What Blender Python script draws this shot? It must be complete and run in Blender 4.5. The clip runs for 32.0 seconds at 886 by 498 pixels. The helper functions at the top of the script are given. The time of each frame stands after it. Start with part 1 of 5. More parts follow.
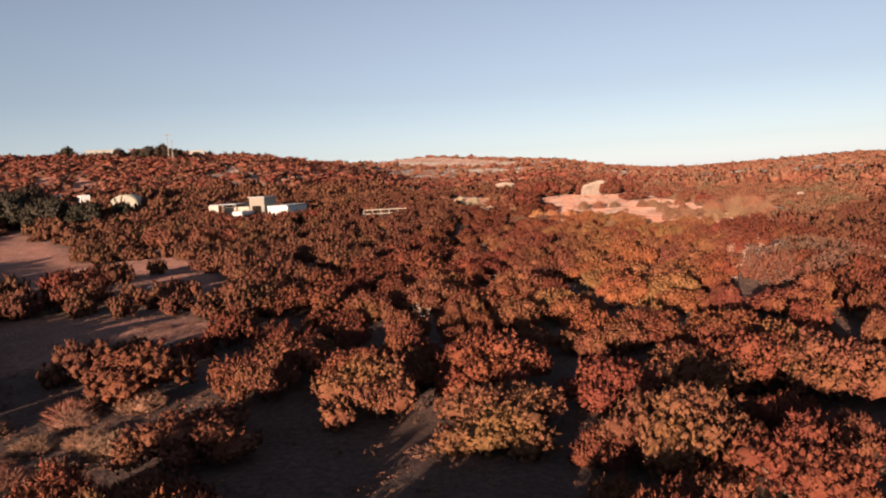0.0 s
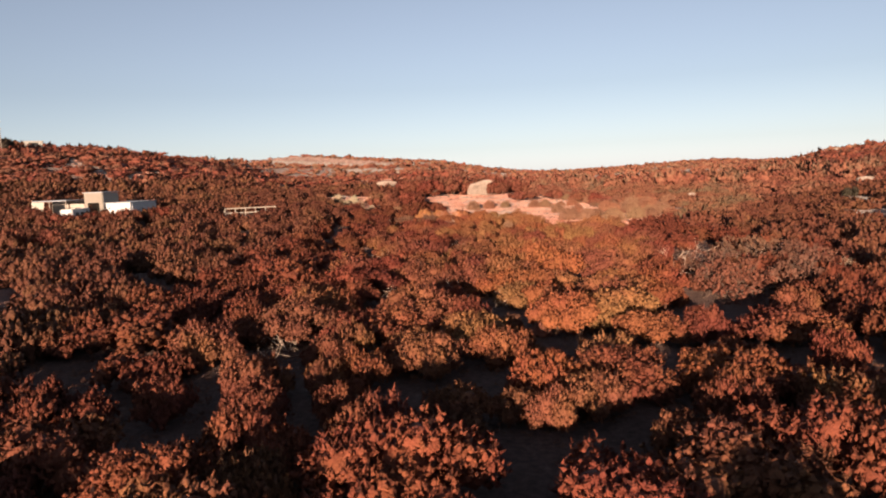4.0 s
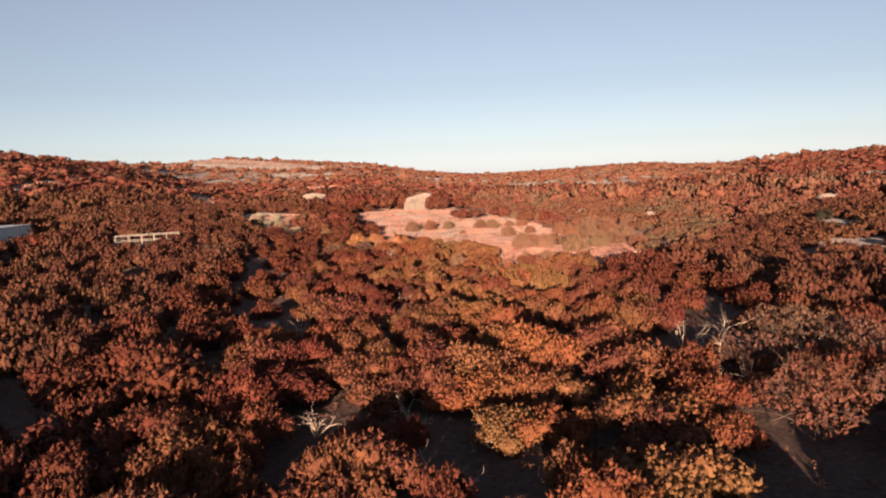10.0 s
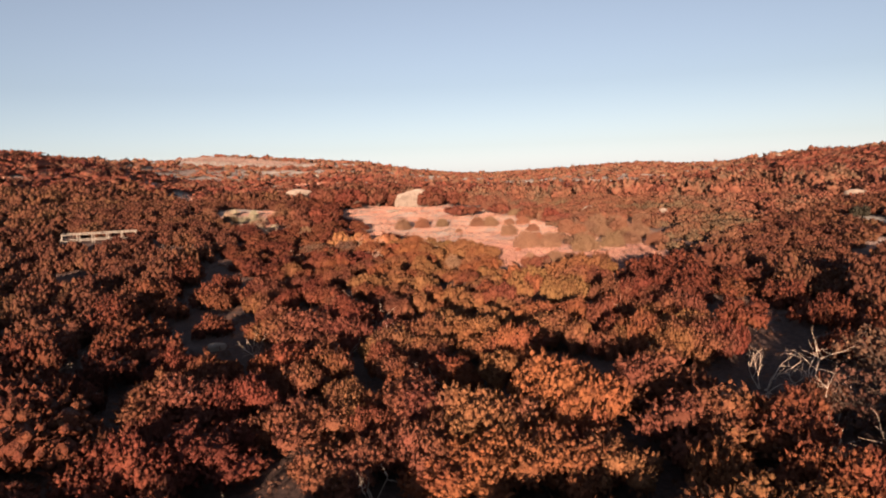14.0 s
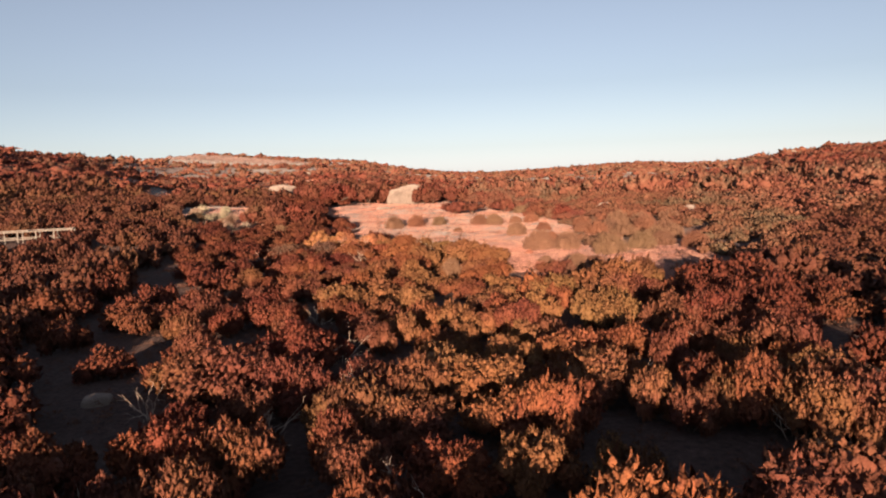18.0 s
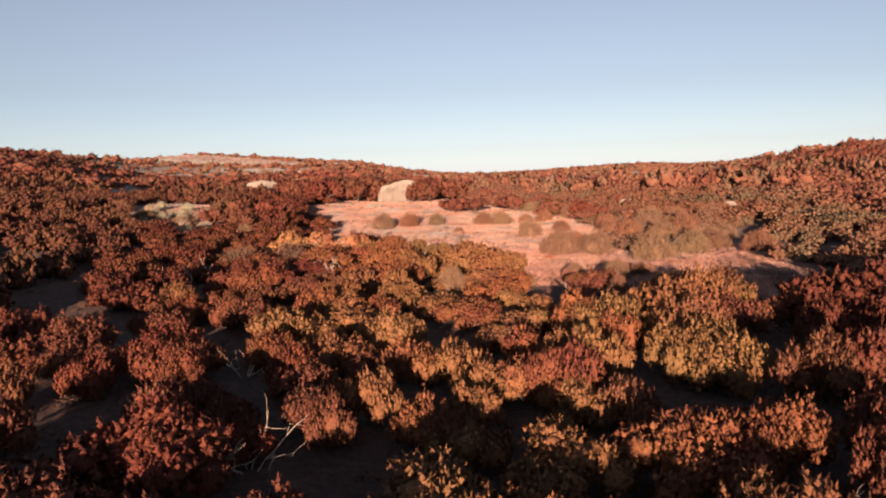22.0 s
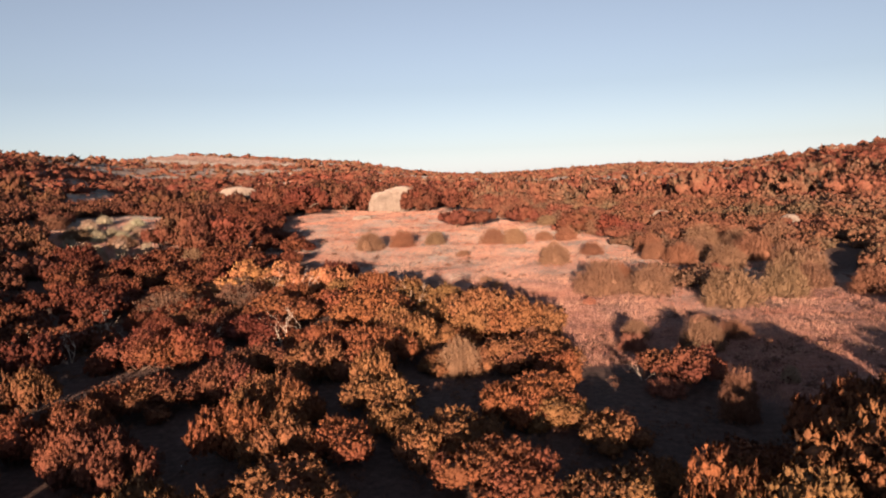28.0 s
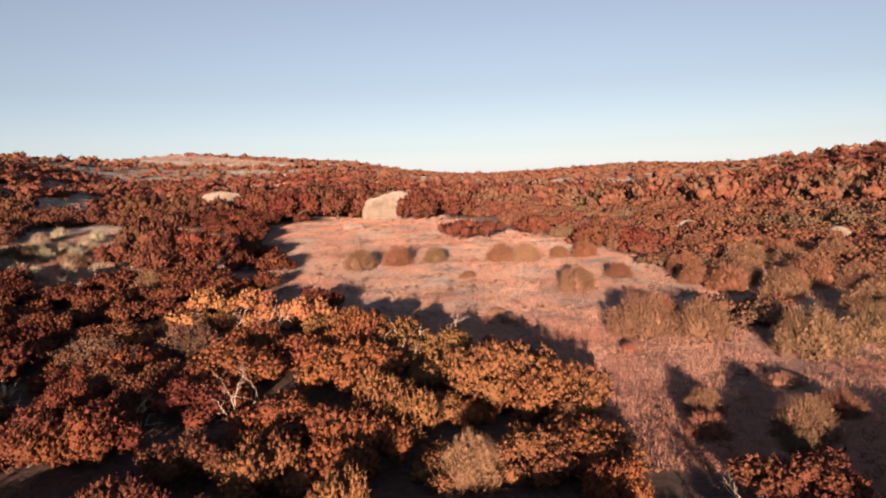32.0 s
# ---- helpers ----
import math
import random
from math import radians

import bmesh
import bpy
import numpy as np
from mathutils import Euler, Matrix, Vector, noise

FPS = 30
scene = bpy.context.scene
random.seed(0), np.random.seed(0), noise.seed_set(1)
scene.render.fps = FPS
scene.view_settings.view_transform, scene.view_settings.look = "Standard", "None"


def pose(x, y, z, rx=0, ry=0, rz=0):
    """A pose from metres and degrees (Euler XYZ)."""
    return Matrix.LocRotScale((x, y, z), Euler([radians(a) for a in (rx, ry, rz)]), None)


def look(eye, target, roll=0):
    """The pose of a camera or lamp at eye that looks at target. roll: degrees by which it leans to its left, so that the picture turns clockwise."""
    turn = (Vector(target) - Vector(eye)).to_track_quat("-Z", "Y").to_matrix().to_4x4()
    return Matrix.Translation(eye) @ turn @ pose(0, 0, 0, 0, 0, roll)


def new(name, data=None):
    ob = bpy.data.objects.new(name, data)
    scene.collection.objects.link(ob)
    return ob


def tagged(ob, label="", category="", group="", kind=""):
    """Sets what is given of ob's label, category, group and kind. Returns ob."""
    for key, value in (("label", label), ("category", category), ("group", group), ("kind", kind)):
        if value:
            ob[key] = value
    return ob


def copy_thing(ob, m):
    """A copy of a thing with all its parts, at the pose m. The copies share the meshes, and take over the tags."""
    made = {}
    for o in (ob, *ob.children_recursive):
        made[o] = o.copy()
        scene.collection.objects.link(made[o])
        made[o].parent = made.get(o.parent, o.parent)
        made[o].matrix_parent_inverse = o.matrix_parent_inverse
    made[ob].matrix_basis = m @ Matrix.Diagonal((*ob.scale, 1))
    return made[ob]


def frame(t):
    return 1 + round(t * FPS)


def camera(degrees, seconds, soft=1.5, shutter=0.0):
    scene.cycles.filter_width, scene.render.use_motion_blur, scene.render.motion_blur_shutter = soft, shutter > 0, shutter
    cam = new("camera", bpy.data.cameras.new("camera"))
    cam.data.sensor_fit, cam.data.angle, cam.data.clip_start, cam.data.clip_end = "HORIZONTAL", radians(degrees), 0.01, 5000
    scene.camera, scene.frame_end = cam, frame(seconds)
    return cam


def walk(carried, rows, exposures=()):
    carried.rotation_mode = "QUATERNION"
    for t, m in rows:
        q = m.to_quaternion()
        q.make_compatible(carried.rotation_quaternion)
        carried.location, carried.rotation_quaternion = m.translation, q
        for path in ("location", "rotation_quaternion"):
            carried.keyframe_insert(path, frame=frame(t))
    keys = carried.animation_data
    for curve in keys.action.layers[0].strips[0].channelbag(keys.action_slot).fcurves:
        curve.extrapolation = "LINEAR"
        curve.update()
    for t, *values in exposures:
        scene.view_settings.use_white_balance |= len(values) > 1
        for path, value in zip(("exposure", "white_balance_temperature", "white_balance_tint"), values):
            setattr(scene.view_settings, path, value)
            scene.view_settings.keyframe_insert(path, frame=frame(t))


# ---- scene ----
cam = camera(64.7, 32.0, 2.0)
METRES, EYE, TILT, LEAN, TURN = 100.0, 10.4, 0.0, 0.0, 27.2
ROWS = [
    (0.0, 0.0, 0.0, 0.0, -0.32, -6.0, 3.09),
    (0.5, 0.0011, 0.0161, -0.0015, -0.46, -5.97, 3.05),
    (1.0, 0.0019, 0.0345, -0.0028, -0.63, -5.96, 3.0),
    (1.5, 0.0025, 0.054, -0.0046, -2.13, -6.01, 2.89),
    (2.0, 0.0026, 0.0739, -0.0066, -3.81, -6.09, 2.76),
    (2.5, 0.0026, 0.0939, -0.0086, -5.43, -6.14, 2.64),
    (3.0, 0.0027, 0.1132, -0.011, -6.98, -6.18, 2.53),
    (3.5, 0.0027, 0.132, -0.013, -8.87, -6.23, 2.37),
    (5.5, 0.0056, 0.1998, -0.0111, -12.21, -6.33, 2.16),
    (6.0, 0.0074, 0.2145, -0.0082, -12.9, -6.34, 2.12),
    (6.5, 0.0095, 0.2287, -0.0041, -13.35, -6.35, 2.1),
    (7.0, 0.0116, 0.2424, 0.0, -13.74, -6.35, 2.11),
    (7.5, 0.0139, 0.2555, 0.004, -14.15, -6.36, 2.11),
    (8.0, 0.0164, 0.2683, 0.008, -14.56, -6.38, 2.1),
    (8.5, 0.019, 0.2807, 0.012, -14.94, -6.4, 2.06),
    (9.0, 0.0217, 0.2927, 0.015, -15.31, -6.41, 2.04),
    (9.5, 0.0243, 0.3044, 0.0171, -15.57, -6.41, 2.05),
    (10.0, 0.0269, 0.3156, 0.0163, -15.85, -6.42, 2.01),
    (10.5, 0.0296, 0.3267, 0.0152, -15.99, -6.42, 1.98),
    (11.0, 0.0326, 0.338, 0.0142, -16.05, -6.44, 2.01),
    (11.5, 0.0361, 0.3499, 0.0128, -16.09, -6.47, 2.01),
    (12.0, 0.04, 0.3634, 0.0111, -16.13, -6.48, 1.99),
    (12.5, 0.0448, 0.3785, 0.0094, -16.18, -6.5, 1.99),
    (13.0, 0.05, 0.3949, 0.0077, -16.22, -6.48, 1.96),
    (13.5, 0.0551, 0.4117, 0.0061, -16.27, -6.48, 1.91),
    (14.0, 0.0606, 0.4289, 0.004, -16.3, -6.46, 1.92),
    (14.5, 0.0657, 0.4463, 0.0021, -16.33, -6.44, 1.89),
    (16.5, 0.0864, 0.5167, -0.0055, -16.42, -6.39, 1.86),
    (17.0, 0.0912, 0.5331, -0.0073, -16.44, -6.4, 1.84),
    (17.5, 0.0966, 0.5505, -0.0094, -16.45, -6.41, 1.84),
    (18.0, 0.1021, 0.569, -0.0113, -16.48, -6.4, 1.84),
    (18.5, 0.1079, 0.5884, -0.0133, -16.51, -6.38, 1.84),
    (19.0, 0.1138, 0.608, -0.0152, -16.54, -6.35, 1.85),
    (19.5, 0.1197, 0.6277, -0.0172, -16.56, -6.31, 1.85),
    (20.0, 0.1255, 0.647, -0.019, -16.56, -6.31, 1.83),
    (20.5, 0.1312, 0.6659, -0.021, -16.57, -6.28, 1.84),
    (21.0, 0.1365, 0.6841, -0.0228, -16.6, -6.26, 1.82),
    (21.5, 0.1416, 0.7015, -0.0247, -16.61, -6.24, 1.85),
    (22.0, 0.1463, 0.7182, -0.0266, -16.63, -6.23, 1.83),
    (22.5, 0.1508, 0.734, -0.0282, -16.65, -6.21, 1.84),
    (23.0, 0.155, 0.7491, -0.0288, -16.67, -6.19, 1.84),
    (23.5, 0.1593, 0.7634, -0.0285, -16.68, -6.19, 1.85),
    (24.0, 0.1633, 0.7773, -0.0282, -16.69, -6.17, 1.84),
    (24.5, 0.1672, 0.7907, -0.0273, -16.71, -6.18, 1.83),
    (25.0, 0.1709, 0.8035, -0.026, -16.72, -6.18, 1.83),
    (25.5, 0.1745, 0.8161, -0.0246, -16.73, -6.19, 1.82),
    (27.5, 0.1878, 0.8621, -0.0188, -16.75, -6.25, 1.93),
    (28.0, 0.191, 0.8732, -0.0173, -16.75, -6.27, 1.93),
    (28.5, 0.1942, 0.8843, -0.0158, -16.76, -6.29, 1.92),
    (29.0, 0.1973, 0.8953, -0.0144, -16.77, -6.29, 1.92),
    (29.5, 0.2003, 0.9063, -0.013, -16.78, -6.3, 1.92),
    (30.0, 0.2034, 0.9176, -0.0118, -16.8, -6.31, 1.94),
    (30.5, 0.2068, 0.9288, -0.0106, -16.79, -6.32, 1.93),
    (31.0, 0.2103, 0.9402, -0.0097, -16.8, -6.32, 1.96),
    (31.5, 0.2136, 0.9514, -0.0095, -16.8, -6.32, 1.95),
    (32.0, 0.2168, 0.9627, -0.0105, -16.8, -6.33, 1.95),
]
walk(cam, [(t, pose(0, 0, EYE, TILT, LEAN, TURN) @ pose(METRES * x, METRES * y, METRES * z, 90 + pitch, roll, yaw)) for t, x, y, z, yaw, pitch, roll in ROWS])

# ---- world, sun, exposure ----
SUN_HEADING, SUN_ELEVATION = 4.0, 7.7          # the way the light travels, degrees left of +y; height over the horizon
sun_way = Vector((-math.sin(radians(SUN_HEADING)) * math.cos(radians(SUN_ELEVATION)),
                  math.cos(radians(SUN_HEADING)) * math.cos(radians(SUN_ELEVATION)), -math.sin(radians(SUN_ELEVATION))))
sun = new("sun", bpy.data.lights.new("sun", "SUN"))
sun.data.energy, sun.data.angle, sun.data.color = 5.0, radians(0.6), (1.0, 0.735, 0.55)
sun.matrix_world = look((0, 0, 60), Vector((0, 0, 60)) + sun_way)

world = bpy.data.worlds.new("world")
scene.world = world
world.use_nodes = True
wn, wl = world.node_tree.nodes, world.node_tree.links
wn.clear()
sky = wn.new("ShaderNodeTexSky")
sky.sky_type, sky.sun_disc = "NISHITA", False
sky.sun_elevation, sky.sun_rotation = radians(SUN_ELEVATION), radians(180 - SUN_HEADING)
sky.altitude, sky.air_density, sky.dust_density, sky.ozone_density = 1000, 1.0, 0.3, 1.2
back = wn.new("ShaderNodeBackground")
back.inputs["Strength"].default_value = 0.0475
wout = wn.new("ShaderNodeOutputWorld")
pale = wn.new("ShaderNodeHueSaturation")
pale.inputs["Saturation"].default_value = 0.42
tint = wn.new("ShaderNodeMix")
tint.data_type, tint.blend_type = "RGBA", "MULTIPLY"
tint.inputs["Factor"].default_value = 1.0
tint.inputs["B"].default_value = (0.95, 1.02, 1.22, 1)
wl.new(sky.outputs["Color"], pale.inputs["Color"])
wl.new(pale.outputs["Color"], tint.inputs["A"])
wl.new(tint.outputs["Result"], back.inputs["Color"])
wl.new(back.outputs[0], wout.inputs["Surface"])
scene.view_settings.exposure = 1.3


# ---- materials ----
class Mat:
    """A small helper round a node material."""

    def __init__(self, name, rough=0.8, metal=0.0):
        self.m = bpy.data.materials.new(name)
        self.m.use_nodes = True
        self.n, self.l = self.m.node_tree.nodes, self.m.node_tree.links
        self.b = self.n["Principled BSDF"]
        self.b.inputs["Roughness"].default_value = rough
        self.b.inputs["Metallic"].default_value = metal
        self.b.inputs["Specular IOR Level"].default_value = 0.25
        self.b.inputs["Diffuse Roughness"].default_value = 1.0 if rough > 0.7 else 0.3
        self.pos = self.n.new("ShaderNodeNewGeometry")

    def noise(self, scale, detail=3.0, rough=0.55, stretch=None):
        t = self.n.new("ShaderNodeTexNoise")
        t.inputs["Scale"].default_value, t.inputs["Detail"].default_value, t.inputs["Roughness"].default_value = scale, detail, rough
        src = self.pos.outputs["Position"]
        if stretch:
            mp = self.n.new("ShaderNodeMapping")
            mp.inputs["Scale"].default_value = stretch
            self.l.new(src, mp.inputs["Vector"])
            src = mp.outputs["Vector"]
        self.l.new(src, t.inputs["Vector"])
        return t.outputs["Fac"]

    def ramp(self, fac, stops):
        r = self.n.new("ShaderNodeValToRGB")
        e = r.color_ramp.elements
        while len(e) < len(stops):
            e.new(0.5)
        for el, (p, c) in zip(e, stops):
            el.position, el.color = p, (*c, 1)
        self.l.new(fac, r.inputs["Fac"])
        return r.outputs["Color"]

    def mix(self, fac, a, b, mode="MIX"):
        x = self.n.new("ShaderNodeMix")
        x.data_type, x.blend_type = "RGBA", mode
        for sock, v in ((x.inputs["Factor"], fac), (x.inputs["A"], a), (x.inputs["B"], b)):
            if isinstance(v, (int, float)):
                sock.default_value = v
            elif isinstance(v, tuple):
                sock.default_value = (*v, 1)
            else:
                self.l.new(v, sock)
        return x.outputs["Result"]

    def colour(self, out):
        if isinstance(out, tuple):
            self.b.inputs["Base Color"].default_value = (*out, 1)
        else:
            self.l.new(out, self.b.inputs["Base Color"])
        return self

    def bump(self, fac, strength=0.4, distance=0.05):
        bp = self.n.new("ShaderNodeBump")
        bp.inputs["Strength"].default_value, bp.inputs["Distance"].default_value = strength, distance
        self.l.new(fac, bp.inputs["Height"])
        self.l.new(bp.outputs["Normal"], self.b.inputs["Normal"])
        return self

    def per_object(self):
        return self.n.new("ShaderNodeObjectInfo").outputs["Random"]

    def per_island(self):
        return self.pos.outputs["Random Per Island"]


def foliage(name, patch_stops, dark=0.85, patch_scale=0.16, grain=17.0):
    """Leaves: hue by patch of land and by plant, brightness by leaf."""
    f = Mat(name, 0.75)
    land = f.ramp(f.noise(patch_scale, 4.0, 0.7), patch_stops)
    plant = f.ramp(f.per_object(), [(0.0, (0.84, 0.70, 0.70)), (0.22, (1.08, 0.84, 0.78)), (0.5, (1.0, 1.0, 1.0)), (0.8, (1.06, 1.10, 1.02)), (1.0, (0.90, 1.05, 0.95))])
    leaf = f.ramp(f.per_island(), [(0.0, (dark, dark, dark)), (1.0, (1.13, 1.14, 1.13))])
    fleck = f.ramp(f.noise(grain, 3.0, 0.65), [(0.34, (0.66, 0.62, 0.60)), (0.5, (0.97, 0.97, 0.97)), (0.68, (1.15, 1.15, 1.15))])
    f.colour(f.mix(1.0, f.mix(1.0, f.mix(1.0, land, plant, "MULTIPLY"), leaf, "MULTIPLY"), fleck, "MULTIPLY"))
    return f.bump(f.noise(grain * 0.9, 3.0, 0.65), 1.0, 1.4 / grain).m


RED, RUST, ORANGE, OLIVE = (0.151, 0.043, 0.028), (0.178, 0.061, 0.032), (0.198, 0.081, 0.033), (0.167, 0.085, 0.036)
leaf_mat = foliage("chaparral_leaves", [(0.40, RED), (0.53, RUST), (0.65, ORANGE), (0.82, OLIVE)])
gold_mat = foliage("golden_chaparral_leaves", [(0.34, (0.200, 0.065, 0.040)), (0.48, (0.227, 0.091, 0.040)), (0.62, (0.240, 0.109, 0.045)), (0.76, (0.199, 0.100, 0.045))])
seed_mat = foliage("buckwheat_seed_heads", [(0.3, (0.25, 0.105, 0.070)), (0.7, (0.34, 0.175, 0.120))], 0.7)
# bright and dark thicket leaves: besides hue, the sun's hot spot is in the colour
lit_thicket_mat = foliage("lit_thicket_leaves", [(0.30, (0.301, 0.091, 0.057)), (0.48, (0.353, 0.133, 0.066)), (0.62, (0.391, 0.179, 0.069)), (0.78, (0.318, 0.183, 0.079))], grain=9.0)
dim_thicket_mat = foliage("dim_thicket_leaves", [(0.30, (0.089, 0.026, 0.016)), (0.48, (0.114, 0.037, 0.021)), (0.62, (0.130, 0.052, 0.025)), (0.78, (0.105, 0.056, 0.027))], grain=5.0)
oak_mat = foliage("oak_leaves", [(0.32, (0.115, 0.030, 0.021)), (0.52, (0.160, 0.047, 0.028)), (0.70, (0.125, 0.058, 0.030))])
# tree leaves made near-black, with the shade put into their colour
shaded_tree_mat = foliage("shaded_tree_leaves", [(0.3, (0.026, 0.021, 0.015)), (0.7, (0.052, 0.040, 0.024))])
twig_mat = foliage("dry_twigs", [(0.3, (0.193, 0.097, 0.061)), (0.7, (0.264, 0.141, 0.085))], 0.7)
grey_twig_mat = foliage("grey_twigs", [(0.3, (0.132, 0.056, 0.040)), (0.7, (0.194, 0.090, 0.057))], 0.7)
sage_mat = foliage("sage_leaves", [(0.3, (0.338, 0.257, 0.182)), (0.7, (0.459, 0.371, 0.270))], 0.7)
far_mat = foliage("far_scrub", [(0.30, (0.159, 0.046, 0.034)), (0.42, (0.198, 0.064, 0.040)), (0.52, (0.211, 0.084, 0.050)), (0.60, (0.159, 0.092, 0.058)), (0.66, (0.211, 0.090, 0.051)), (0.78, (0.184, 0.116, 0.078))], 0.7, 0.09, 3.0)
low_mat = foliage("low_dry_clumps", [(0.3, (0.20, 0.105, 0.075)), (0.7, (0.29, 0.18, 0.13))], 0.7, 0.3)
pale_grass_mat = foliage("dry_grass", [(0.32, (0.31, 0.228, 0.19)), (0.5, (0.39, 0.308, 0.258)), (0.68, (0.45, 0.38, 0.315))], 0.7, 0.22)
grass_mat = foliage("dry_grass", [(0.32, (0.46, 0.225, 0.165)), (0.5, (0.56, 0.33, 0.245)), (0.68, (0.64, 0.45, 0.33))], 0.7, 0.22)

bark = Mat("bark", 0.9)
bark_mat = bark.colour(bark.ramp(bark.noise(6.0, 4.0), [(0.3, (0.07, 0.042, 0.030)), (0.7, (0.17, 0.11, 0.08))])).bump(bark.noise(25.0), 0.5, 0.02).m
dead = Mat("dead_wood", 0.85)
dead_mat = dead.colour(dead.ramp(dead.noise(5.0, 4.0), [(0.3, (0.336, 0.231, 0.175)), (0.7, (0.616, 0.476, 0.378))])).bump(dead.noise(30.0), 0.4, 0.01).m

rock = Mat("granite", 0.85)
rock_col = rock.ramp(rock.noise(0.9, 6.0, 0.65), [(0.30, (0.13, 0.09, 0.07)), (0.5, (0.27, 0.20, 0.155)), (0.7, (0.36, 0.28, 0.22))])
rock_mat = rock.colour(rock.mix(0.35, rock_col, rock.ramp(rock.noise(22.0, 3.0), [(0.35, (0.10, 0.07, 0.055)), (0.65, (0.38, 0.30, 0.24))]))).bump(rock.noise(4.0, 6.0, 0.7), 0.8, 0.12).m

soil = Mat("soil", 0.95)
soil_big = soil.ramp(soil.noise(0.3, 6.0, 0.68), [(0.32, (0.19, 0.155, 0.134)), (0.5, (0.30, 0.265, 0.235)), (0.66, (0.39, 0.362, 0.325))])
soil_small = soil.ramp(soil.noise(2.2, 5.0, 0.7), [(0.3, (0.6, 0.55, 0.5)), (0.7, (1.25, 1.25, 1.25))])
open_col = soil.mix(1.0, soil_big, soil_small, "MULTIPLY")
# leaf litter under scrub, its colour also carrying part of the shade there
litter_shade_col = soil.ramp(soil.noise(3.5, 5.0, 0.7), [(0.3, (0.059, 0.038, 0.032)), (0.6, (0.139, 0.083, 0.067)), (0.8, (0.252, 0.154, 0.119))])
open_mask = soil.n.new("ShaderNodeAttribute")
open_mask.attribute_name = "open_ground"
red_mask = soil.n.new("ShaderNodeAttribute")
red_mask.attribute_name = "red_earth"
open_col = soil.mix(red_mask.outputs["Fac"], open_col, soil.mix(1.0, soil.ramp(soil.noise(0.5, 6.0, 0.65), [(0.3, (0.27, 0.105, 0.080)), (0.55, (0.40, 0.185, 0.140)), (0.75, (0.50, 0.27, 0.205))]), soil_small, "MULTIPLY"))
soil_mat = soil.colour(soil.mix(open_mask.outputs["Fac"], litter_shade_col, open_col)).bump(soil.noise(5.0, 8.0, 0.75), 1.0, 0.22).m


def paint(name, col, rough=0.5, dirt=0.25, metal=0.0):
    p = Mat(name, rough, metal)
    worn = tuple(c * 0.55 for c in col)
    p.colour(p.mix(dirt, col, p.ramp(p.noise(1.3, 5.0, 0.7), [(0.35, worn), (0.7, col)])))
    return p.bump(p.noise(9.0, 3.0), 0.15, 0.01).m


white_mat = paint("white_metal", (0.55, 0.54, 0.53))
grey_mat = paint("grey_siding", (0.42, 0.37, 0.31), 0.7)
roof_mat = paint("roof_metal", (0.36, 0.36, 0.37), 0.5, 0.4, 0.3)
dark_mat = paint("dark_opening", (0.03, 0.028, 0.026), 0.6)
cloth_mat = paint("greenhouse_cover", (0.34, 0.31, 0.25), 0.6)
timber_mat = paint("grey_timber", (0.36, 0.30, 0.245), 0.85, 0.5)
stucco_mat = paint("pale_stucco", (0.32, 0.275, 0.225), 0.9)
plaster_mat = paint("white_plaster", (0.45, 0.42, 0.38), 0.9)
tyre_mat = paint("tyre", (0.03, 0.03, 0.03), 0.9)


# ---- the lie of the land ----
HUB = (-25.0, 95.0)
# heading left of +y from the hub, height of the skyline in degrees, its distance
SKYLINE = [(-180, -0.5, 500), (-90, 0.5, 400), (-45, 1.4, 330), (-22, 0.75, 330), (-19, 0.55, 360), (-16.8, 0.35, 420), (-14.2, -0.05, 600),
           (-10.2, -0.25, 950), (-6, 0.05, 1150), (-1.7, -0.1, 1150), (2.3, -0.3, 1050), (7.8, -0.45, 950), (11.5, -0.2, 850), (18, 0.85, 720),
           (24.2, 1.45, 640), (30, 1.9, 600), (35, 1.6, 540), (38, 1.6, 380), (43, 2.15, 300), (52, 3.15, 275), (62, 3.8, 285), (75, 3.6, 285), (110, 1.0, 350), (180, -0.5, 500)]


def smooth(a, b, v):
    k = np.clip((v - a) / (b - a), 0.0, 1.0)
    return k * k * (3 - 2 * k)


_th = np.linspace(-180, 180, 1441)
_key = np.array(SKYLINE)
_box = np.ones(13) / 13
_el = np.convolve(np.pad(np.interp(_th, _key[:, 0], _key[:, 1]), 6, "edge"), _box, "valid")
_ds = np.convolve(np.pad(np.interp(_th, _key[:, 0], _key[:, 2]), 6, "edge"), _box, "valid")


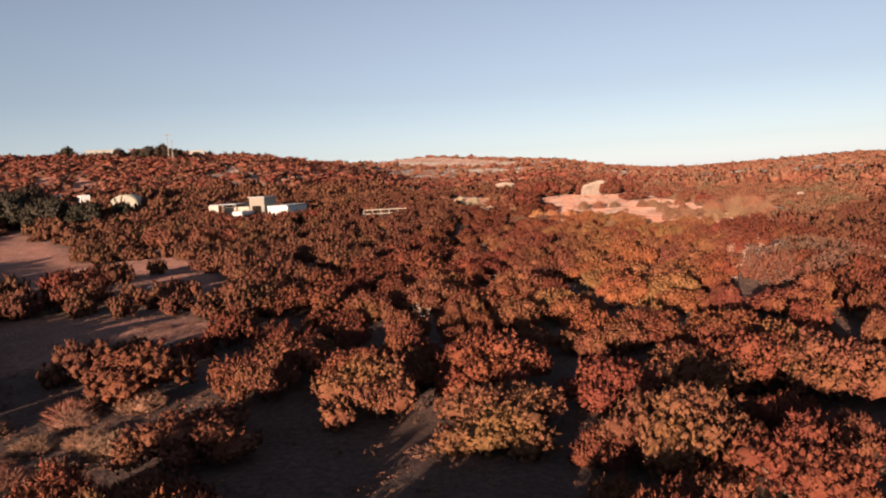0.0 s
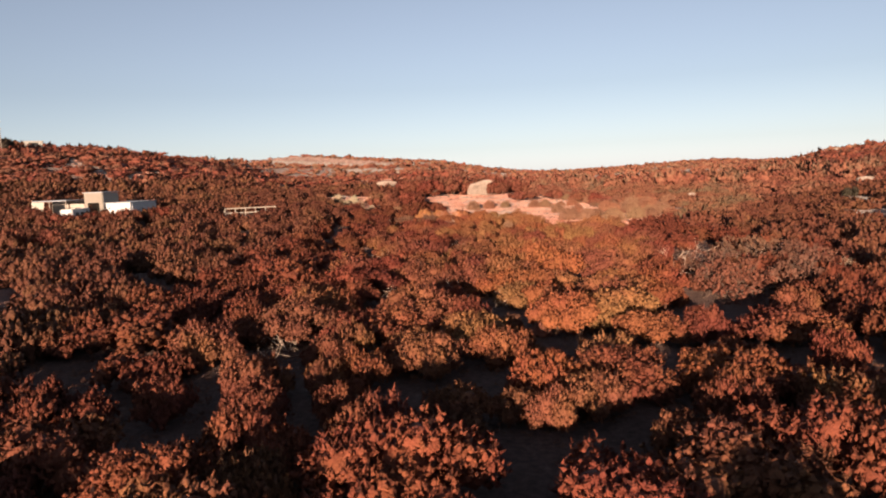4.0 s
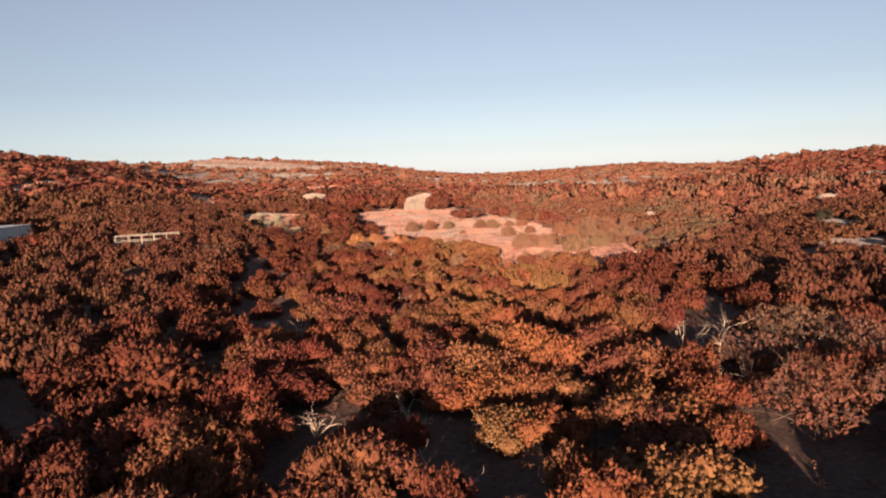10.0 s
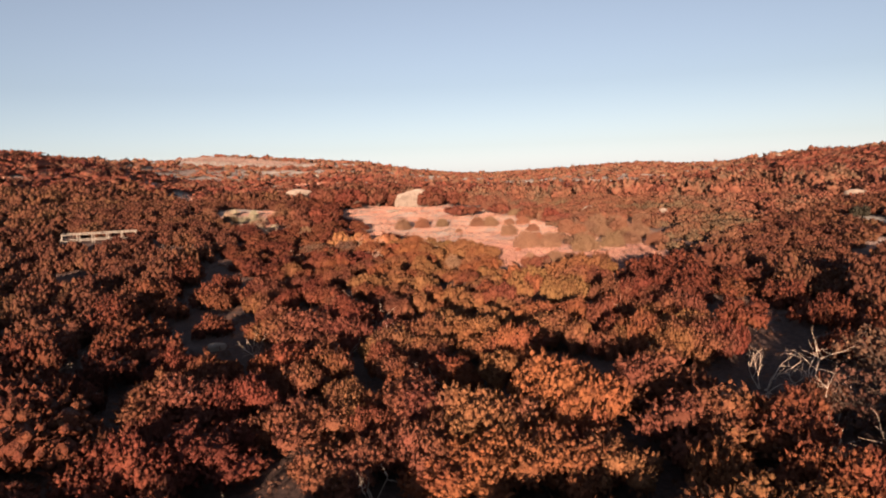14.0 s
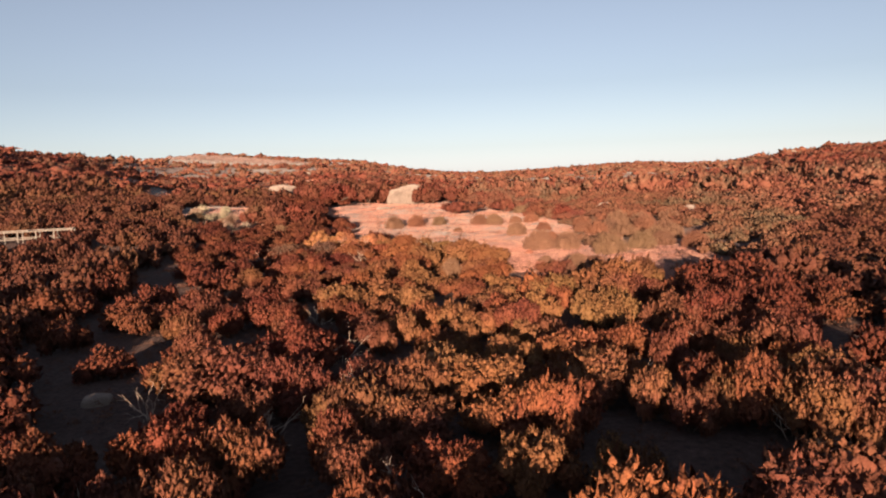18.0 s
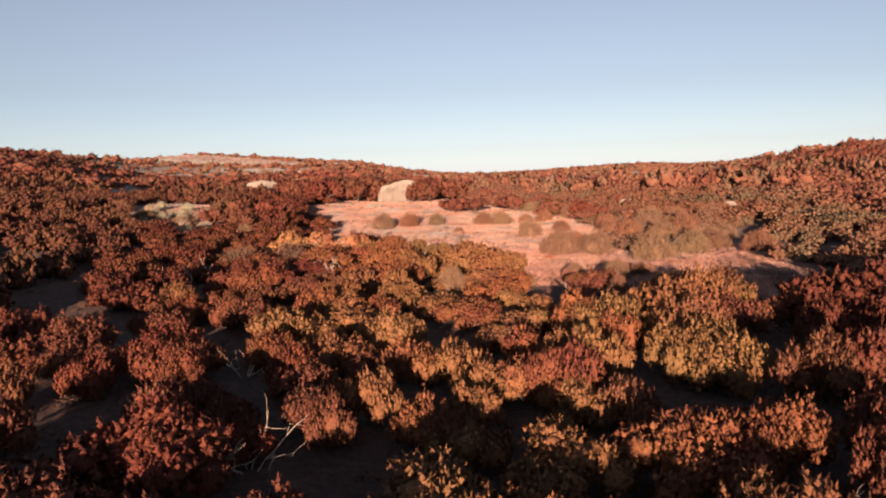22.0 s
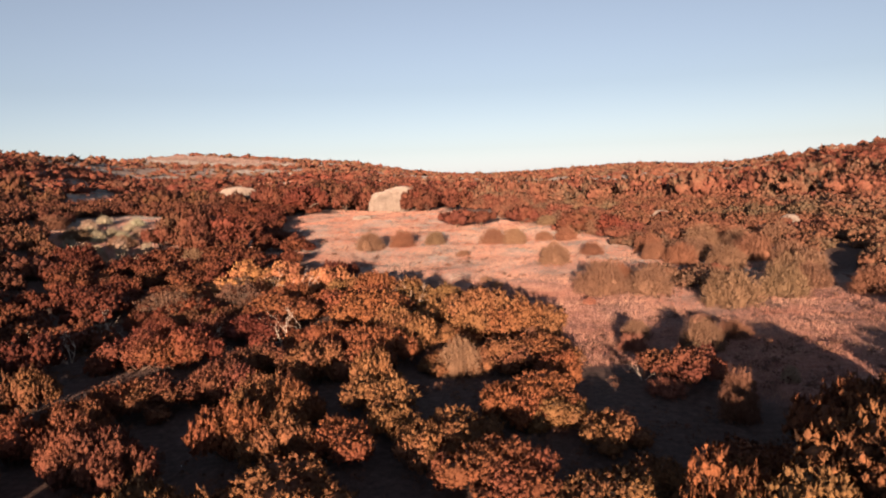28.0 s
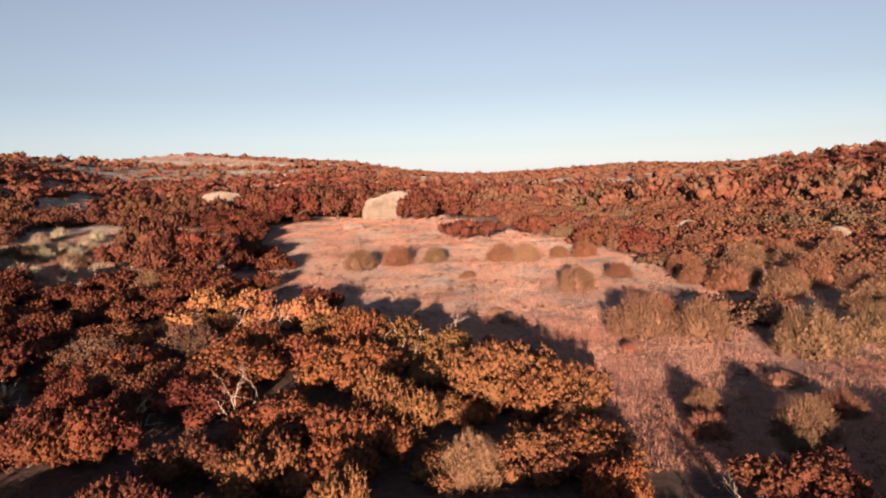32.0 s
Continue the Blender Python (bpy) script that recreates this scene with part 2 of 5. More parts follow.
def land(x, y):
    """Height of the ground; takes arrays."""
    x, y = np.asarray(x, float), np.asarray(y, float)
    dx, dy = x - HUB[0], y - HUB[1]
    r, th = np.hypot(dx, dy), np.degrees(np.arctan2(-dx, dy))
    el, ds = np.interp(th, _th, _el), np.interp(th, _th, _ds)
    top = 9.4 + ds * np.tan(np.radians(el))
    left = -(x * 95.5 + y * 24.7) / 98.6
    low = 2.6 * smooth(25, 105, r) * smooth(60, 140, y) + 3.2 * smooth(8, 50, left) * smooth(85, 140, y) * (1 - smooth(70, 140, r))
    k = np.clip((r - 90) / (ds - 90), 0, 1)
    bald = np.exp(-((th - 29) / 7) ** 2)
    z = low + (top - low) * ((1 - bald) * (0.55 * k + 0.45 * k * k * (3 - 2 * k)) + bald * (0.3 * k + 0.7 * k ** 2.4))
    z = z - np.clip(r - ds, 0, 3000) * 0.02
    ripple = 0.22 * np.sin(x * 0.21 + 1.3 * np.sin(y * 0.13)) * np.cos(y * 0.17 + 0.7) + 0.10 * np.sin(x * 0.61 + y * 0.37) * np.cos(y * 0.53 - x * 0.2)
    hills = 1.4 * np.sin(x * 0.031 + 2.0) * np.cos(y * 0.027 + 0.4) * smooth(110, 220, r) * (1 - smooth(0.8, 1.0, r / ds))
    rut = 0.16 * np.exp(-((y - 132.4 - 0.18 * (x + 19)) / 0.22) ** 2) * smooth(-25, -22, x) * (1 - smooth(-15, -12, x))
    return z + ripple + hills - rut


def at(x, y):
    return float(land(x, y))


def mesh_of(name, verts, faces, mat, smooth_faces=False, normals=None):
    """A mesh from vertex and face arrays (faces of one size). normals: one for each vertex, for soft tufts of leaves."""
    me = bpy.data.meshes.new(name)
    verts, faces = np.asarray(verts, np.float32), np.asarray(faces, np.int32)
    me.vertices.add(len(verts))
    me.vertices.foreach_set("co", verts.ravel())
    k = faces.shape[1]
    me.loops.add(faces.size)
    me.loops.foreach_set("vertex_index", faces.ravel())
    me.polygons.add(len(faces))
    me.polygons.foreach_set("loop_start", np.arange(0, faces.size, k, dtype=np.int32))
    me.polygons.foreach_set("loop_total", np.full(len(faces), k, np.int32))
    me.polygons.foreach_set("use_smooth", np.full(len(faces), smooth_faces))
    me.update(calc_edges=True)
    if normals is not None:
        me.normals_split_custom_set_from_vertices(np.asarray(normals, np.float32))
    me.materials.append(mat)
    return me


def spread(near_lo, near_hi, step, far_lo, far_hi, grow=1.13):
    mid = list(np.arange(near_lo, near_hi + step * 0.5, step))
    up, down = [], []
    v, s = mid[-1], step
    while v < far_hi:
        s *= grow
        v += s
        up.append(v)
    v, s = mid[0], step
    while v > far_lo:
        s *= grow
        v -= s
        down.append(v)
    return np.array(down[::-1] + mid + up)


# open ground: x, y, half-widths across and along, turn in degrees
CLEARINGS = [(-39, 162, 18, 40, 28), (-13, 121, 5.5, 18, 15), (-20, 128, 7, 12, 10), (-104, 64, 9, 50, 61), (-50, 31, 5, 11, 55), (-62, 50, 5, 9, 60),
             (-72, 160, 9, 14, 20), (-97, 190, 8, 24, 60), (-67, 147, 6, 11, 60), (-62, 160, 5, 12, 30), (26, 150, 3.5, 6, 10), (-8.5, 140, 5, 20, 6), (-65, 152, 7, 12, 45), (-44, 36, 4.5, 6, 60), (-63, 56, 4.5, 11, 58), (-80, 66, 7, 12, 60), (-278, 560, 70, 62, 28)] + [(-60, 139.5, 3, 5, 45),
             (45, 330, 14, 10, 0), (-120, 300, 16, 8, 20), (-190, 200, 3, 18, 55), (-172, 190, 3, 14, 45), (6.5, 71, 3.5, 5, 0),
             (-128, 225, 5, 30, 25), (-161, 198, 4, 14, 10), (-142, 222, 4, 9, 40), (21, 126, 4, 8, -20), (-73, 148, 4, 8, 60), (-152, 250, 5, 20, 40), (-112, 206, 3, 12, 30)]


def openness(x, y):
    """1 in the clearings, 0 under scrub."""
    x, y = np.asarray(x, float), np.asarray(y, float)
    o = np.zeros(np.broadcast(x, y).shape)
    wob = 0.10 * np.sin(x * 0.5 + y * 0.3) + 0.08 * np.sin(y * 0.7 - x * 0.4)
    for cx, cy, a, b, turn in CLEARINGS:
        t = radians(turn)
        u, w = (x - cx) * math.cos(t) + (y - cy) * math.sin(t), -(x - cx) * math.sin(t) + (y - cy) * math.cos(t)
        o = np.maximum(o, 1 - smooth(0.9, 1.05, np.hypot(u / a, w / b) + wob))
    return o


def gaps(x, y):
    """Larger waves of thin and thick scrub."""
    return np.sin(x * 0.19 + 2.1 * np.sin(y * 0.11)) * np.cos(y * 0.23 + 1.7 * np.sin(x * 0.13 + 1.0))


def thin(x, y):
    """Streaks of open grass over the slopes, 0 to 1."""
    w = np.sin(x * 0.045 + 1.9 * np.sin(y * 0.031)) * np.cos(y * 0.083 + 1.3 * np.sin(x * 0.028)) + 0.6 * np.sin(x * 0.13 + y * 0.07) * np.cos(y * 0.19 - x * 0.05)
    return smooth(0.35, 0.95, w)


gx, gy = spread(-100, 60, 1.25, -4500, 4500), spread(10, 220, 1.25, -4500, 4500)
GX, GY = np.meshgrid(gx, gy)
ground_v = np.stack([GX.ravel(), GY.ravel(), land(GX, GY).ravel()], 1)
ii = (np.arange(len(gy) - 1)[:, None] * len(gx) + np.arange(len(gx) - 1)[None, :]).ravel()
ground_f = np.stack([ii, ii + 1, ii + 1 + len(gx), ii + len(gx)], 1)
ground = tagged(new("ground", mesh_of("ground", ground_v, ground_f, soil_mat, True)),
                "dry reddish earth with pale grass over rolling hills", "ground", kind="structure")

mask = ground.data.attributes.new("open_ground", "FLOAT", "POINT")
reach = np.hypot(GX - HUB[0], GY - HUB[1])
far_open = smooth(100, 190, reach) * (0.3 + 0.6 * np.where(reach < 260, thin(GX, GY), thin(GX * 0.7, GY * 0.5)))
# less pale soil over yard and nearest ground: darker dirt plus painted shade
yard = 1 - 0.25 * (1 - smooth(-50, -42, GX)) * (1 - smooth(90, 105, GY)) - 0.35 * (1 - smooth(45, 65, GY))
mask.data.foreach_set("value", np.maximum(openness(GX, GY) * yard, far_open).ravel().astype(np.float32))

red = ground.data.attributes.new("red_earth", "FLOAT", "POINT")
red_at = (1 - smooth(128, 152, GY + 0.25 * GX + 8 + 4 * np.sin(GX * 0.3) + 3 * np.sin(GY * 0.41))) * 0.9
red.data.foreach_set("value", red_at.ravel().astype(np.float32))


# ---- plants ----
def part(name, me, parent, label=""):
    """Links a mesh as one part under a thing."""
    ob = new(name, me)
    ob.parent = parent
    return tagged(ob, label) if label else ob


_p = (1 + 5 ** 0.5) / 2
ICO_V = np.array([(-1, _p, 0), (1, _p, 0), (-1, -_p, 0), (1, -_p, 0), (0, -1, _p), (0, 1, _p), (0, -1, -_p), (0, 1, -_p), (_p, 0, -1), (_p, 0, 1), (-_p, 0, -1), (-_p, 0, 1)]) / math.hypot(1, _p)
ICO_F = np.array([0, 11, 5, 0, 5, 1, 0, 1, 7, 0, 7, 10, 0, 10, 11, 1, 5, 9, 5, 11, 4, 11, 10, 2, 10, 7, 6, 7, 1, 8,
                  3, 9, 4, 3, 4, 2, 3, 2, 6, 3, 6, 8, 3, 8, 9, 4, 9, 5, 2, 4, 11, 6, 2, 10, 8, 6, 7, 9, 8, 1]).reshape(-1, 3)


def directions(n, rng, up=0.0):
    d = rng.normal(size=(n, 3))
    d[:, 2] += up
    return d / np.linalg.norm(d, axis=1, keepdims=True)


def unit(v):
    return v / (np.linalg.norm(v, axis=1, keepdims=True) + 1e-9)


OCT_V = np.array([(0.8, 0.6, 0), (-0.6, 0.8, 0), (-0.8, -0.6, 0), (0.6, -0.8, 0), (0, 0, 1), (0, 0, -1)], float)
OCT_F = np.array([(0, 1, 4), (1, 2, 4), (2, 3, 4), (3, 0, 4), (1, 0, 5), (2, 1, 5), (3, 2, 5), (0, 3, 5)])


def clumps(centres, radii, leaves, rng_, size=0.5, core=0.0, squash=0.85, jag=0.3, soft=0.65, bud=0.0, blade=False):
    """Tufts of small leaf faces, with or without dense cores: vertices, triangles and soft normals."""
    vs, fs, ns, base = [], [], [], 0
    centres, radii = np.asarray(centres, float), np.asarray(radii, float)
    if core > 0:
        for c, r in zip(centres, radii):
            vs.append(ICO_V * (r * core * rng_.uniform(1 - jag, 1 + jag, (12, 1))) * (1, 1, squash) + c)
            fs.append(ICO_F + base)
            ns.append(ICO_V)
            base += 12
    if bud > 0:
        n = len(centres)
        k = rng_.uniform(0.8, 1.2, (n, 6, 1)) * (radii * bud)[:, None, None]
        vs.append((centres[:, None] + OCT_V[None] * k * (1, 1, squash)).reshape(-1, 3))
        fs.append((OCT_F[None] + (np.arange(n) * 6)[:, None, None]).reshape(-1, 3) + base)
        ns.append(unit(np.tile(OCT_V, (n, 1)) + rng_.normal(size=(n * 6, 3)) * 0.3))
        base += n * 6
    if leaves:
        n = len(centres) * leaves
        c, r = np.repeat(centres, leaves, 0), np.repeat(radii, leaves)[:, None]
        d = directions(n, rng_, 0.3)
        mid_ = c + d * r * rng_.uniform(0.3, 1.25, (n, 1)) * (1, 1, squash)
        face = unit(d + rng_.normal(size=(n, 3)) * 0.55)
        a = unit(np.cross(face, rng_.normal(size=(n, 3))))
        b = np.cross(face, a)
        k = r * size * rng_.uniform(0.6, 1.4, (n, 1))
        if blade:
            a = unit(d * 0.8 + (0, 0, 0.55) + rng_.normal(size=(n, 3)) * 0.4)
            b = unit(np.cross(d + rng_.normal(size=(n, 3)) * 0.45, a))
            b[np.sum(np.cross(a, b) * d, axis=1) < 0] *= -1
            vs.append(np.stack([mid_ + a * k * 1.35, mid_ - a * k * 0.65 + b * k * 0.46, mid_ - a * k * 0.65 - b * k * 0.46], 1).reshape(-1, 3))
        else:
            vs.append(np.stack([mid_ + a * k, mid_ - a * k * 0.5 + b * k * 0.7, mid_ - a * k * 0.5 - b * k * 0.7], 1).reshape(-1, 3))
        fs.append(np.arange(n * 3).reshape(-1, 3) + base)
        ns.append(np.repeat(unit(d * soft + face * (1 - soft)), 3, 0))
    return np.concatenate(vs), np.concatenate(fs), np.concatenate(ns)


def tube(points, radii, sides=4):
    """A tapered stem along points: vertices and quads."""
    pts = np.array(points, float)
    vs, fs = [], []
    for i, p in enumerate(pts):
        t = pts[min(i + 1, len(pts) - 1)] - pts[max(i - 1, 0)]
        t /= np.linalg.norm(t) + 1e-9
        a = np.cross(t, (0.31, 0.95, 0.05))
        a /= np.linalg.norm(a) + 1e-9
        b = np.cross(t, a)
        for k in range(sides):
            w = 2 * math.pi * k / sides
            vs.append(p + (a * math.cos(w) + b * math.sin(w)) * radii[i])
    for i in range(len(pts) - 1):
        for k in range(sides):
            fs.append((i * sides + k, i * sides + (k + 1) % sides, (i + 1) * sides + (k + 1) % sides, (i + 1) * sides + k))
    return np.array(vs), np.array(fs)


def joined(pieces):
    """Several pieces as one: vertices, faces and, where the pieces have them, normals."""
    vs, fs, ns, n = [], [], [], 0
    for p in pieces:
        vs.append(p[0])
        fs.append(p[1] + n)
        n += len(p[0])
        if len(p) > 2:
            ns.append(p[2])
    return (np.concatenate(vs), np.concatenate(fs), np.concatenate(ns)) if ns else (np.concatenate(vs), np.concatenate(fs))


def branch(start, way, length, rad, depth, rng, out, bend=0.25, fork=(2, 4), droop=0.0):
    """A bare forking limb; appends tubes to out."""
    pts, p, d = [np.array(start, float)], np.array(start, float), np.array(way, float)
    for _ in range(4):
        d = d + rng.normal(size=3) * bend + (0, 0, -droop)
        d /= np.linalg.norm(d)
        p = p + d * length / 4
        pts.append(p)
    end = rad * (0.55 if depth else 0.25)
    out.append(tube(pts, np.linspace(rad, end, 5)))
    if depth:
        for _ in range(rng.integers(*fork)):
            k = rng.integers(2, 5)
            w = d + rng.normal(size=3) * 0.6
            branch(pts[k], w / np.linalg.norm(w), length * rng.uniform(0.5, 0.8), end, depth - 1, rng, out, bend, fork, droop)


def shrub_form(rng_, gap, lobe_count=7, wide=0.85):
    """Leafy clusters held apart on the limbs of a low spreading shrub of unit half-width: where the tufts sit on them, their lobes, and the way out from each."""
    lobes = [(np.array((0.0, 0.0, 0.47)), 0.42)]
    for k in range(lobe_count):
        a, r = k * 2.4 + rng_.uniform(-0.4, 0.4), wide * math.sqrt((k + 0.7) / lobe_count)
        z = 0.20 + 0.46 * (1 - r * r) + rng_.uniform(-0.12, 0.18)
        lobes.append((np.array((r * math.cos(a), r * math.sin(a), z)), rng_.uniform(0.7, 1.15) * 0.92 / math.sqrt(lobe_count)))
    mids, rads = np.array([c for c, _ in lobes]), np.array([r for _, r in lobes])
    pick = rng_.integers(len(lobes), size=6000)
    d = directions(6000, rng_, 0.35)
    p = mids[pick] + d * rads[pick][:, None] * (1, 1, 0.8)
    inside = (np.linalg.norm((p[:, None] - mids[None]) / (1, 1, 0.8), axis=2) < rads[None] * 0.88).any(axis=1)
    free = ~inside & (p[:, 2] > 0.05)
    p, d = p[free], d[free]
    open_ = np.ones(len(p), bool)
    chosen = []
    for k in range(len(p)):
        if open_[k]:
            chosen.append(k)
            open_[k:] &= np.sum((p[k:] - p[k]) ** 2, axis=1) > gap * gap
    cs, ds = p[chosen], d[chosen]
    return cs, lobes, ds


def shrub_crown(seed, gap, tuft, leaves, size, lobe_count=7, heart=1.05, bud=0.7, soft=0.88):
    """Knobs of packed leaves over the lobes, with dark gaps between, and loose leaves round each knob."""
    r_ = np.random.default_rng(seed)
    c, lobes, d = shrub_form(r_, gap, lobe_count)
    keep = r_.random(len(c)) > 0.04
    c, d = c[keep], d[keep]
    r = tuft * r_.uniform(0.7, 1.4, len(c))
    c = c + d * (r_.uniform(-0.04, 0.07, len(c)))[:, None] + (0, 0, 1) * (r_.uniform(0, 0.12, len(c)) * (r_.random(len(c)) < 0.35))[:, None]
    hearts = clumps([q for q, _ in lobes], [w * heart for _, w in lobes], 0, r_, core=1.0, squash=0.8, jag=0.13)
    way = d + (0, 0, 0.9) + r_.normal(size=d.shape) * 0.25
    tufts = clumps(c + unit(way) * (r * 0.25)[:, None], r, leaves, r_, size, bud=bud, soft=soft, squash=1.25, blade=True)
    return (*joined([hearts, tufts]), [q for q, _ in lobes])


def stem_pieces(seed, tops, count, rad):
    """Bare stems from one root crown up to some of the tufts, each a tube."""
    r_ = np.random.default_rng(seed)
    out = []
    for i in r_.choice(len(tops), count, False):
        t = tops[i] * 0.92
        s = np.array((r_.uniform(-0.12, 0.12), r_.uniform(-0.12, 0.12), -0.12))
        m = s + (t - s) * 0.55 + (*(r_.uniform(-0.1, 0.1, 2)), 0.06)
        out.append(tube([s, m, t], [rad, rad * 0.75, rad * 0.35]))
    return out


def plant(name, crown_me, stem_mes, label, category, group="", crown_name="crown", stem_name="stem"):
    thing = tagged(new(name), label, category, group)
    part(crown_name, crown_me, thing)
    for me in stem_mes:
        part(stem_name, me, thing)
    return thing


def put(models, places, rng_, sink=0.03):
    """Stand copies of the models at rows of x, y, half-width, height."""
    used = 0
    for x, y, s, h in places:
        m = pose(x, y, at(x, y) - sink, 0, 0, rng_.uniform(0, 360)) @ Matrix.Diagonal((s, s, h, 1))
        if used < len(models):
            models[used].matrix_basis = m
        else:
            c = copy_thing(models[rng_.integers(len(models))], m)
            c.scale = (s, s, h)
        used += 1


def bushy(centres, radii, leaves, rng_, size, **kw):
    """A rough low bush: tufts round one dense heart."""
    return joined([clumps([(0, 0, 0.22)], [0.75], 0, rng_, bud=1.0, squash=0.6), clumps(centres, radii, leaves, rng_, size, **kw)])


FINE_FORMS = [shrub_crown(500 + k, 0.15, 0.10, 5, 0.62, 9, 1.08, 0.7)[:3] for k in range(6)]
MID_FORMS = [shrub_crown(300 + k, 0.23, 0.15, 4, 0.62, 6, 1.08, 0.8)[:3] for k in range(6)]
FAR_FORMS = [shrub_crown(400 + k, 0.36, 0.22, 4, 0.62, 4, 1.08, 0.8)[:3] for k in range(6)]
_r = np.random.default_rng(5)
SLOPE_FORMS = [bushy(_r.uniform((-0.7, -0.7, 0.12), (0.7, 0.7, 0.6), (5, 3)), _r.uniform(0.22, 0.42, 5), 4, _r, 0.6, soft=0.85, bud=0.8, blade=True) for k in range(8)]
DOT_FORMS = [bushy(_r.uniform((-0.6, -0.6, 0.12), (0.6, 0.6, 0.55), (3, 3)), _r.uniform(0.3, 0.56, 3), 3, _r, 0.55, soft=0.85, bud=0.85, blade=True) for k in range(8)]


def scatter(forms, places, name, mat, label, category, rng_):
    """One joined mesh of many plants. places: rows of x, y, size, height."""
    if not places:
        return None
    rows = np.array(places)
    ground_z = land(rows[:, 0], rows[:, 1])
    vs, fs, ns, n = [], [], [], 0
    for (x, y, s, h), z in zip(rows, ground_z):
        v, f, nn = forms[rng_.integers(len(forms))]
        a = rng_.uniform(0, 2 * math.pi)
        ca, sa = math.cos(a), math.sin(a)
        w = np.empty_like(v)
        w[:, 0] = (v[:, 0] * ca - v[:, 1] * sa) * s + x
        w[:, 1] = (v[:, 0] * sa + v[:, 1] * ca) * s + y
        w[:, 2] = v[:, 2] * h + z
        q = nn.copy()
        q[:, 0], q[:, 1] = nn[:, 0] * ca - nn[:, 1] * sa, nn[:, 0] * sa + nn[:, 1] * ca
        ns.append(q)
        vs.append(w)
        fs.append(f + n)
        n += len(v)
    return tagged(new(name, mesh_of(name, np.concatenate(vs), np.concatenate(fs), mat, True, np.concatenate(ns))), label, category, kind="stuff")


# shrubs with a known stand along the walk: x, y, half-width; then bare shaded spots: x, y, radius
STANDS_A = [(-17.7, 14.1, 1.22), (-2.4, 20.0, 0.95), (-0.2, 22.8, 1.8), (-21.1, 18.6, 2.51), (-5.9, 23.4, 0.98), (-3.6, 24.2, 2.13), (1.6, 27.2, 0.98),
    (-10.4, 24.7, 2.23), (-16.6, 25.1, 1.98), (-30.3, 24.0, 2.47), (-7.7, 30.1, 1.76), (-25.4, 25.8, 1.0), (-13.2, 30.1, 2.04), (-19.6, 28.5, 1.56),
    (-4.7, 32.5, 2.19), (1.2, 34.2, 2.73), (-36.1, 25.0, 1.44), (-24.2, 28.9, 1.82), (-2.0, 34.8, 2.11), (-10.1, 37.1, 0.59), (-4.1, 38.7, 1.03),
    (-11.4, 37.1, 0.6), (-17.7, 35.6, 0.75), (-8.9, 38.6, 1.09), (-21.0, 35.5, 0.94), (-24.7, 35.1, 0.96), (-3.4, 42.0, 1.88), (-10.9, 40.1, 1.12),
    (-22.4, 37.7, 1.06), (-8.0, 41.6, 1.69)]
STANDS_B = [(-19.7, 38.9, 0.72), (-18.6, 39.8, 1.02), (-29.0, 38.6, 1.37), (-8.7, 44.0, 0.99), (-16.3, 42.7, 1.42), (-28.0, 39.8, 0.81), (-13.6, 44.9, 1.07),
    (-21.7, 43.2, 0.87), (-28.0, 42.6, 1.35), (-7.0, 49.1, 1.4), (-0.4, 51.0, 2.0), (-33.6, 43.8, 1.97), (-15.8, 48.9, 1.5), (-28.2, 46.2, 1.01),
    (-11.5, 51.0, 1.55), (-25.9, 47.6, 1.82), (-23.2, 48.4, 1.3), (-20.9, 49.7, 2.13), (-9.3, 53.0, 2.95), (-20.3, 52.4, 1.72), (-31.3, 51.3, 1.35),
    (-32.0, 52.0, 0.8), (-30.8, 52.7, 0.82), (-6.3, 59.3, 1.09), (-28.5, 54.1, 1.7), (-21.0, 56.2, 1.09), (-9.3, 59.9, 1.94), (-13.6, 58.8, 1.35),
    (-15.6, 58.6, 1.36), (-28.0, 56.1, 1.36)]
STANDS_C = [(-35.0, 55.0, 1.15), (-6.5, 62.6, 1.46), (-26.8, 57.5, 1.42), (-31.6, 56.8, 1.91), (-15.3, 63.4, 1.59), (-13.5, 64.1, 1.47), (-17.9, 63.1, 1.6),
    (-36.1, 58.6, 1.04), (-29.0, 60.6, 1.59), (-22.2, 62.6, 1.48), (-20.0, 63.9, 1.38), (-7.1, 67.6, 1.71), (-27.7, 62.7, 1.95), (-9.3, 67.7, 2.02),
    (-17.9, 66.6, 1.76), (-34.4, 62.5, 2.01), (-24.9, 65.6, 1.64), (-14.8, 69.3, 1.86), (-41.3, 62.7, 1.8), (-20.9, 68.1, 1.86), (-39.9, 64.0, 1.23),
    (-28.6, 67.7, 1.28), (-37.8, 65.5, 2.53), (-10.7, 72.6, 1.98), (-31.2, 67.3, 1.92), (-28.7, 70.1, 0.79), (-31.5, 69.7, 0.95), (-15.7, 74.4, 0.86),
    (-20.4, 73.7, 1.04), (-18.2, 74.5, 0.97)]
